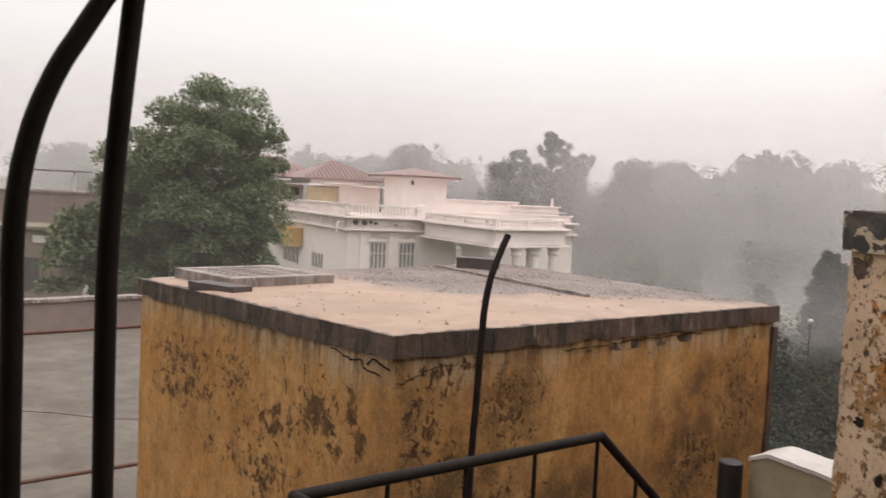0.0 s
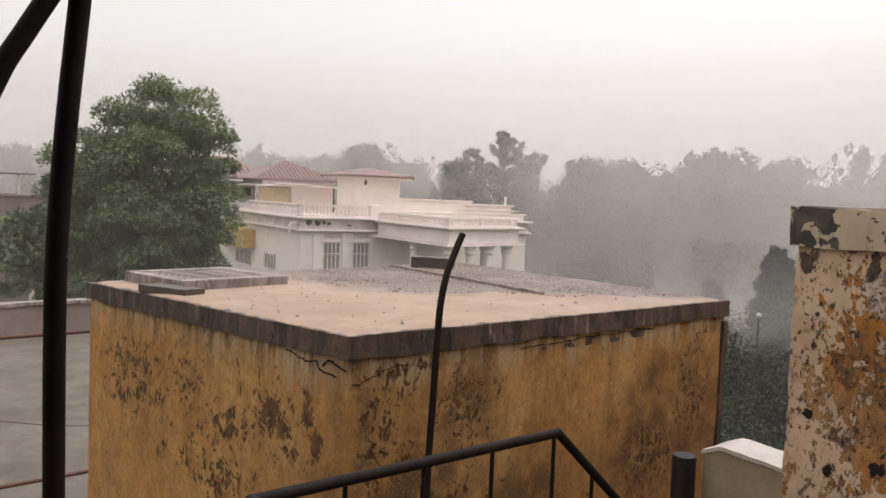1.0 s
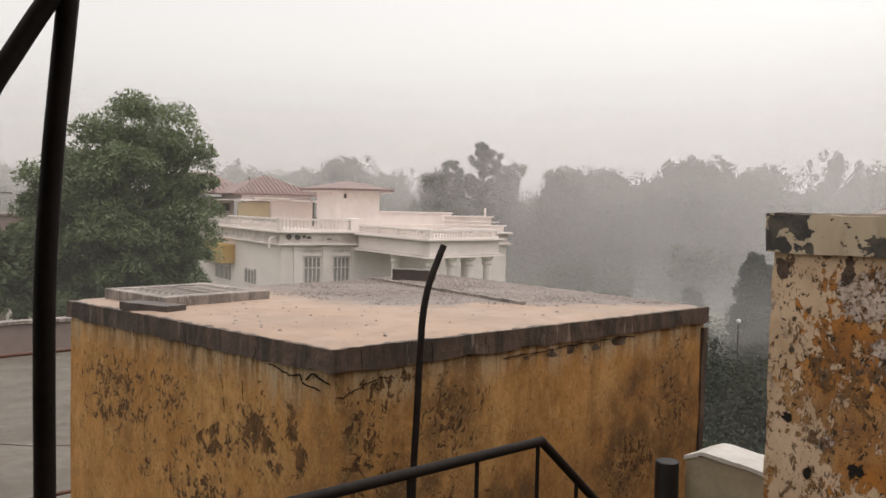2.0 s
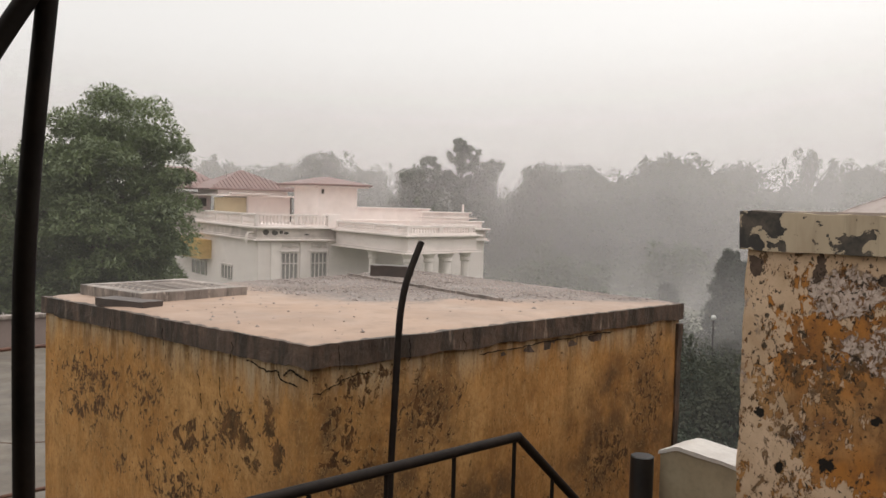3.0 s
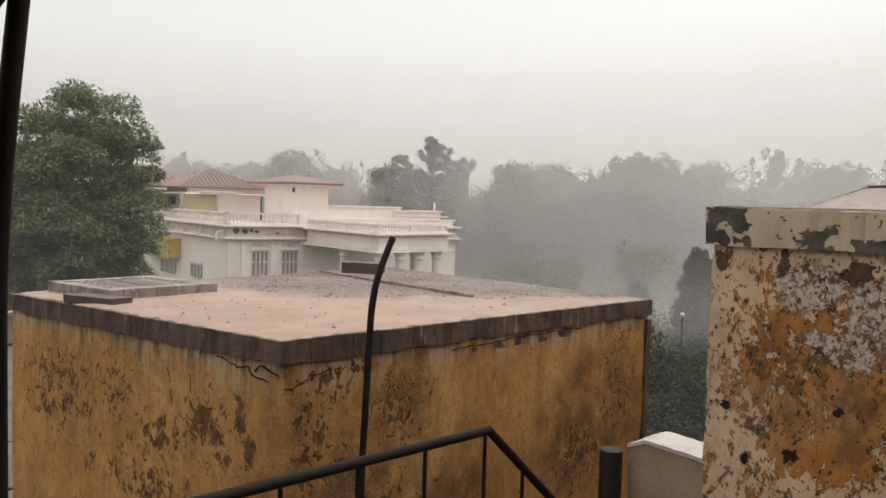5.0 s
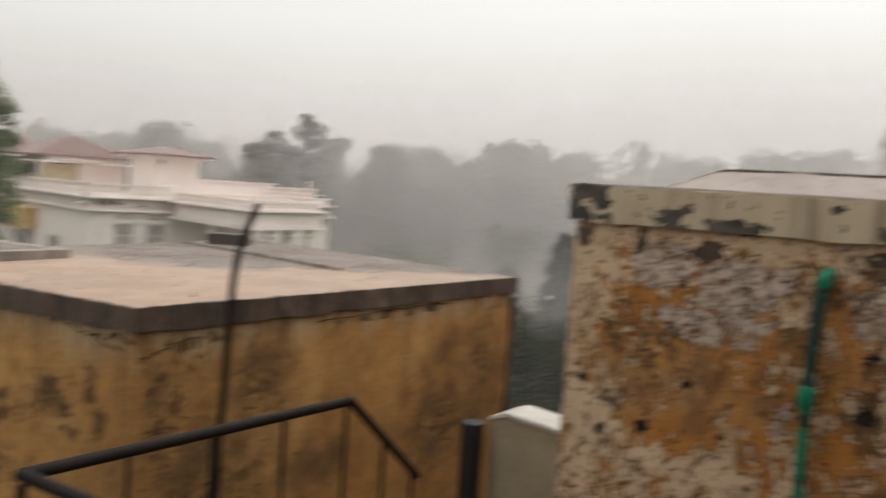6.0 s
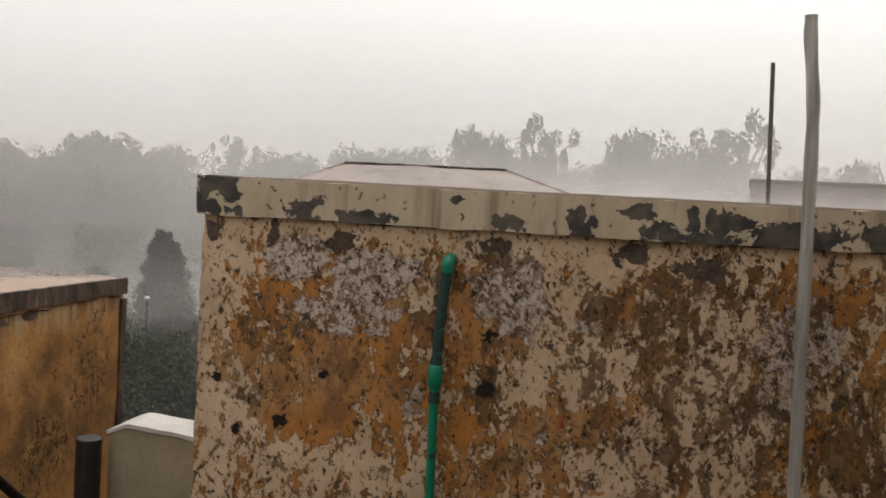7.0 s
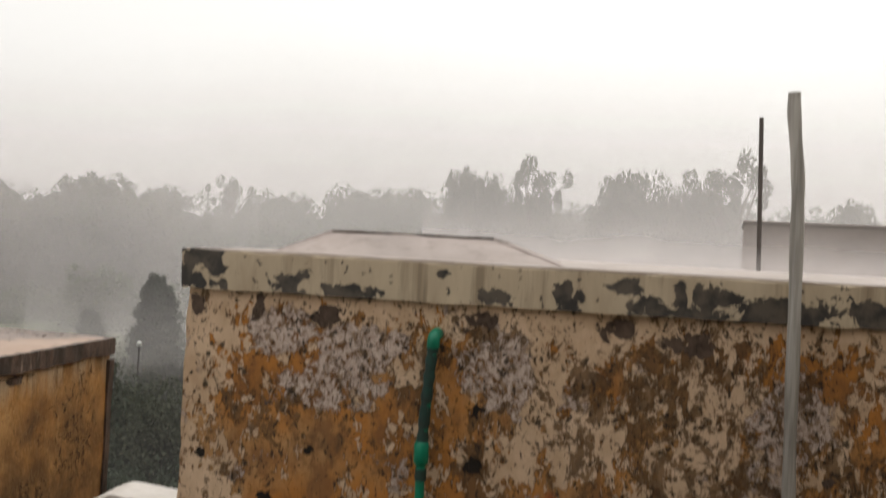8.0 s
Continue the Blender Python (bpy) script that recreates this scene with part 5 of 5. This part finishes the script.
for k in range(22):
    a = radians(6 + 108 * (k + rng.random()) / 22)
    d = rng.uniform(102, 152)
    far_copy(-2.4 + d * math.sin(a), -3 + d * math.cos(a), rng.uniform(1.6, 5.0) + 0.02 * (d - 95), int(rng.integers(0, 3)), rng.uniform(1.0, 1.5))
for k in range(26):
    a = radians(52.5 + 46 * (k + rng.random()) / 26)
    d = veil_reach(math.degrees(a), 110, 79) + rng.uniform(1, 18)
    far_copy(-2.4 + d * math.sin(a), -3 + d * math.cos(a), rng.uniform(-2.6, 0.2) + 0.07 * (d - 57), int(rng.integers(0, 3)), rng.uniform(1.0, 1.5))
for k, s in enumerate(shapes):
    s.matrix_world = pose(150, 70 - 38 * k, GROUND)
    s.scale = (1.2, 1.2, 1.3)


def gum_tree():
    """A tall ragged gum tree: a high tuft, two lower shoulders and a dense foot."""
    r = np.random.default_rng(17)
    root = thing("gum_tree", pose(70.3, 61.9, GROUND, 0, 0, -48.3), "tall ragged gum tree, dim in the rain", "tree")
    tufts = ((0.0, 14.2, 0.7), (-0.4, 13.2, 0.8), (1.1, 13.3, 0.75), (0.5, 12.2, 0.9), (2.1, 12.0, 0.75), (3.8, 11.9, 0.8), (3.1, 10.9, 0.8), (-3.1, 12.0, 0.85), (-4.4, 11.2, 0.9), (-5.5, 10.5, 0.8), (-1.6, 10.8, 0.9),
             (-3.3, 10.0, 1.2), (-0.1, 10.2, 1.1), (1.5, 9.9, 1.0), (-1.0, 8.6, 1.4), (1.0, 8.2, 1.4), (-2.6, 8.0, 1.3), (2.4, 8.6, 1.0), (-0.4, 6.4, 1.6), (1.8, 6.2, 1.5), (-2.6, 6.0, 1.5), (-4.2, 8.6, 1.0))
    spots, sizes = [], []
    for x, z, rad in tufts:
        for k in range(11):
            d = r.normal(size=3)
            spots.append(np.array([x, r.normal() * 0.8, z]) + d / np.linalg.norm(d) * rad * 1.0 * np.array([1.15, 1.15, 0.8]))
            sizes.append(rad * r.uniform(0.3, 0.58))
    bm = bmesh.new()
    tube([(0.2, 0, 0), (0.1, 0, 4), (0.3, 0, 8), (0.1, 0, 12), (0, 0, 13.6)], [0.34, 0.28, 0.22, 0.13, 0.05], 8, True, bm)
    for x, z, rad in tufts[3:14]:
        tube([(0.2, 0, z - 2.6), (x * 0.55, 0, z - 0.9), (x, 0, z)], [0.12, 0.09, 0.04], 6, False, bm)
    part("trunk", bm, "bark", root)
    me = leaves(r, np.array(spots), np.array(sizes), 60, 0.2, long=1.6)
    me.materials.append(M["leaf_far"])
    new("crown", me).parent = root


gum_tree()


# the closed wood behind and below them: height of the canopy at 100 m by bearing
BEARING = (14, 31, 35, 39.4, 42.5, 44, 50.5, 52, 53.5, 56, 58.5, 60.2, 62, 64, 65.5, 67.3, 72.3, 78, 82, 85, 91, 94.7, 98, 103, 115)
CANOPY = (3.5, 4.2, 3.8, 4.8, 3.5, 1.6, 0.8, 2.4, 4.2, 4.2, 3.5, 4.3, 5.5, 4.8, 3.4, 3.3, 5.0, 5.9, 6.1, 6.8, 5.8, 8.6, 6.2, 6.8, 6.8)


def wood(name, n, start, stop, near, far, drop, rz, seed, label):
    """Crown beside crown, tops rising and falling with the canopy; near and far are distances left and right of the white house."""
    r = np.random.default_rng(seed)
    spots, sizes = [], []
    for k in range(n):
        az = start + (stop - start) * (k + r.random()) / n
        f = r.random()
        d0, d1 = veil_reach(az, *near), veil_reach(az, *far)
        d = d0 + (d1 - d0) * f
        high = 1.5 + d * (float(np.interp(az, BEARING, CANOPY)) / 100 - drop) + r.normal() * 0.5 - 0.3
        wide = r.uniform(1.7, 3.0)
        p, s = crown_lobes(r, 26, wide, wide, rz * r.uniform(0.8, 1.1), 0.85, r.random())
        spots.append(p + np.array([-2.4 + d * math.sin(radians(az)), -3 + d * math.cos(radians(az)), high - rz]))
        sizes.append(s)
    me = leaves(r, np.concatenate(spots), np.concatenate(sizes), 48, 0.235, long=1.5)
    me.materials.append(M["leaf_far"])
    tagged(new(name, me), label, "wood", kind="stuff")


wood("far_wood", 190, 16, 112, (122, 105), (136, 120), 0.003, 4.2, 31, "closed grey-green wood along the skyline, dim in the rain")
wood("far_wood", 120, 50, 66, (110, 80), (116, 98), 0.004, 4.6, 32, "closed dark wood beside the white house, dim in the rain")
wood("far_wood", 110, 48, 104, (110, 82), (116, 98), 0.035, 3.6, 33, "closed grey-green wood below the skyline, dim in the rain")
wood("near_wood", 110, 52, 104, (103, 64), (107, 77), 0.09, 3.2, 34, "bushy edge of the wood above the gardens")


# ---- rain mist ----
def mist_veil(r_left, r_right, top, material, start=-16, stop=144):
    """A standing sheet of spray that curves round the gardens, behind the white house."""
    verts, faces = [], []
    n = 110
    for k in range(n + 1):
        az = start + (stop - start) * k / n
        r = veil_reach(az, r_left, r_right)
        x, y = -2.4 + r * math.sin(radians(az)), -3 + r * math.cos(radians(az))
        verts += [(x, y, GROUND), (x, y, top)]
        if k:
            faces.append((2 * k - 2, 2 * k, 2 * k + 1, 2 * k - 1))
    ob = part("rain_mist", (verts, [], faces), material)
    tagged(ob, "pale veil of rain and mist over the gardens", "mist", kind="stuff")


mist_veil(16, 16, 0.8, mist("mist_bushes", 0.05, -3.0, 0.7, 0.3), 54, 80)
mist_veil(24, 24, 13, mist("mist_garden", 0.09, -9, 12.5, 0.1))
mist_veil(29, 29, 1.8, mist("mist_lawn", 0.19, -2.0, 1.7, 0.15), 58)
mist_veil(45, 45, -0.2, mist("mist_low", 0.188, -3.4, -0.3, 0.15), 25)
mist_veil(99, 53, 16, mist("mist_near", 0.188, 2, 15, 0.05))
mist_veil(102, 62, 18, mist("mist_over_hedge", 0.188, 3, 17, 0.05))
mist_veil(105, 70, 20, mist("mist_middle", 0.188, 4, 19, 0.04))
mist_veil(108, 78, 22, mist("mist_wood", 0.188, 5, 21, 0.04))
mist_veil(118, 101, 26, mist("mist_far", 0.188, 7, 25, 0.03))
for x, h, k in ((4.2, 0.24, 0.22), (6.7, 0.66, 0.40)):
    spray = mist("roof_spray", k, WT, WT + h - 0.02, 1.2)
    ob = part("roof_spray", ([(x, -6.9, WT), (x, -1.6, WT), (x, -1.6, WT + h), (x, -6.9, WT + h)], [], [(0, 1, 2, 3)]), spray)
    tagged(ob, "white spray of rain bouncing off the roof", "mist", kind="stuff")
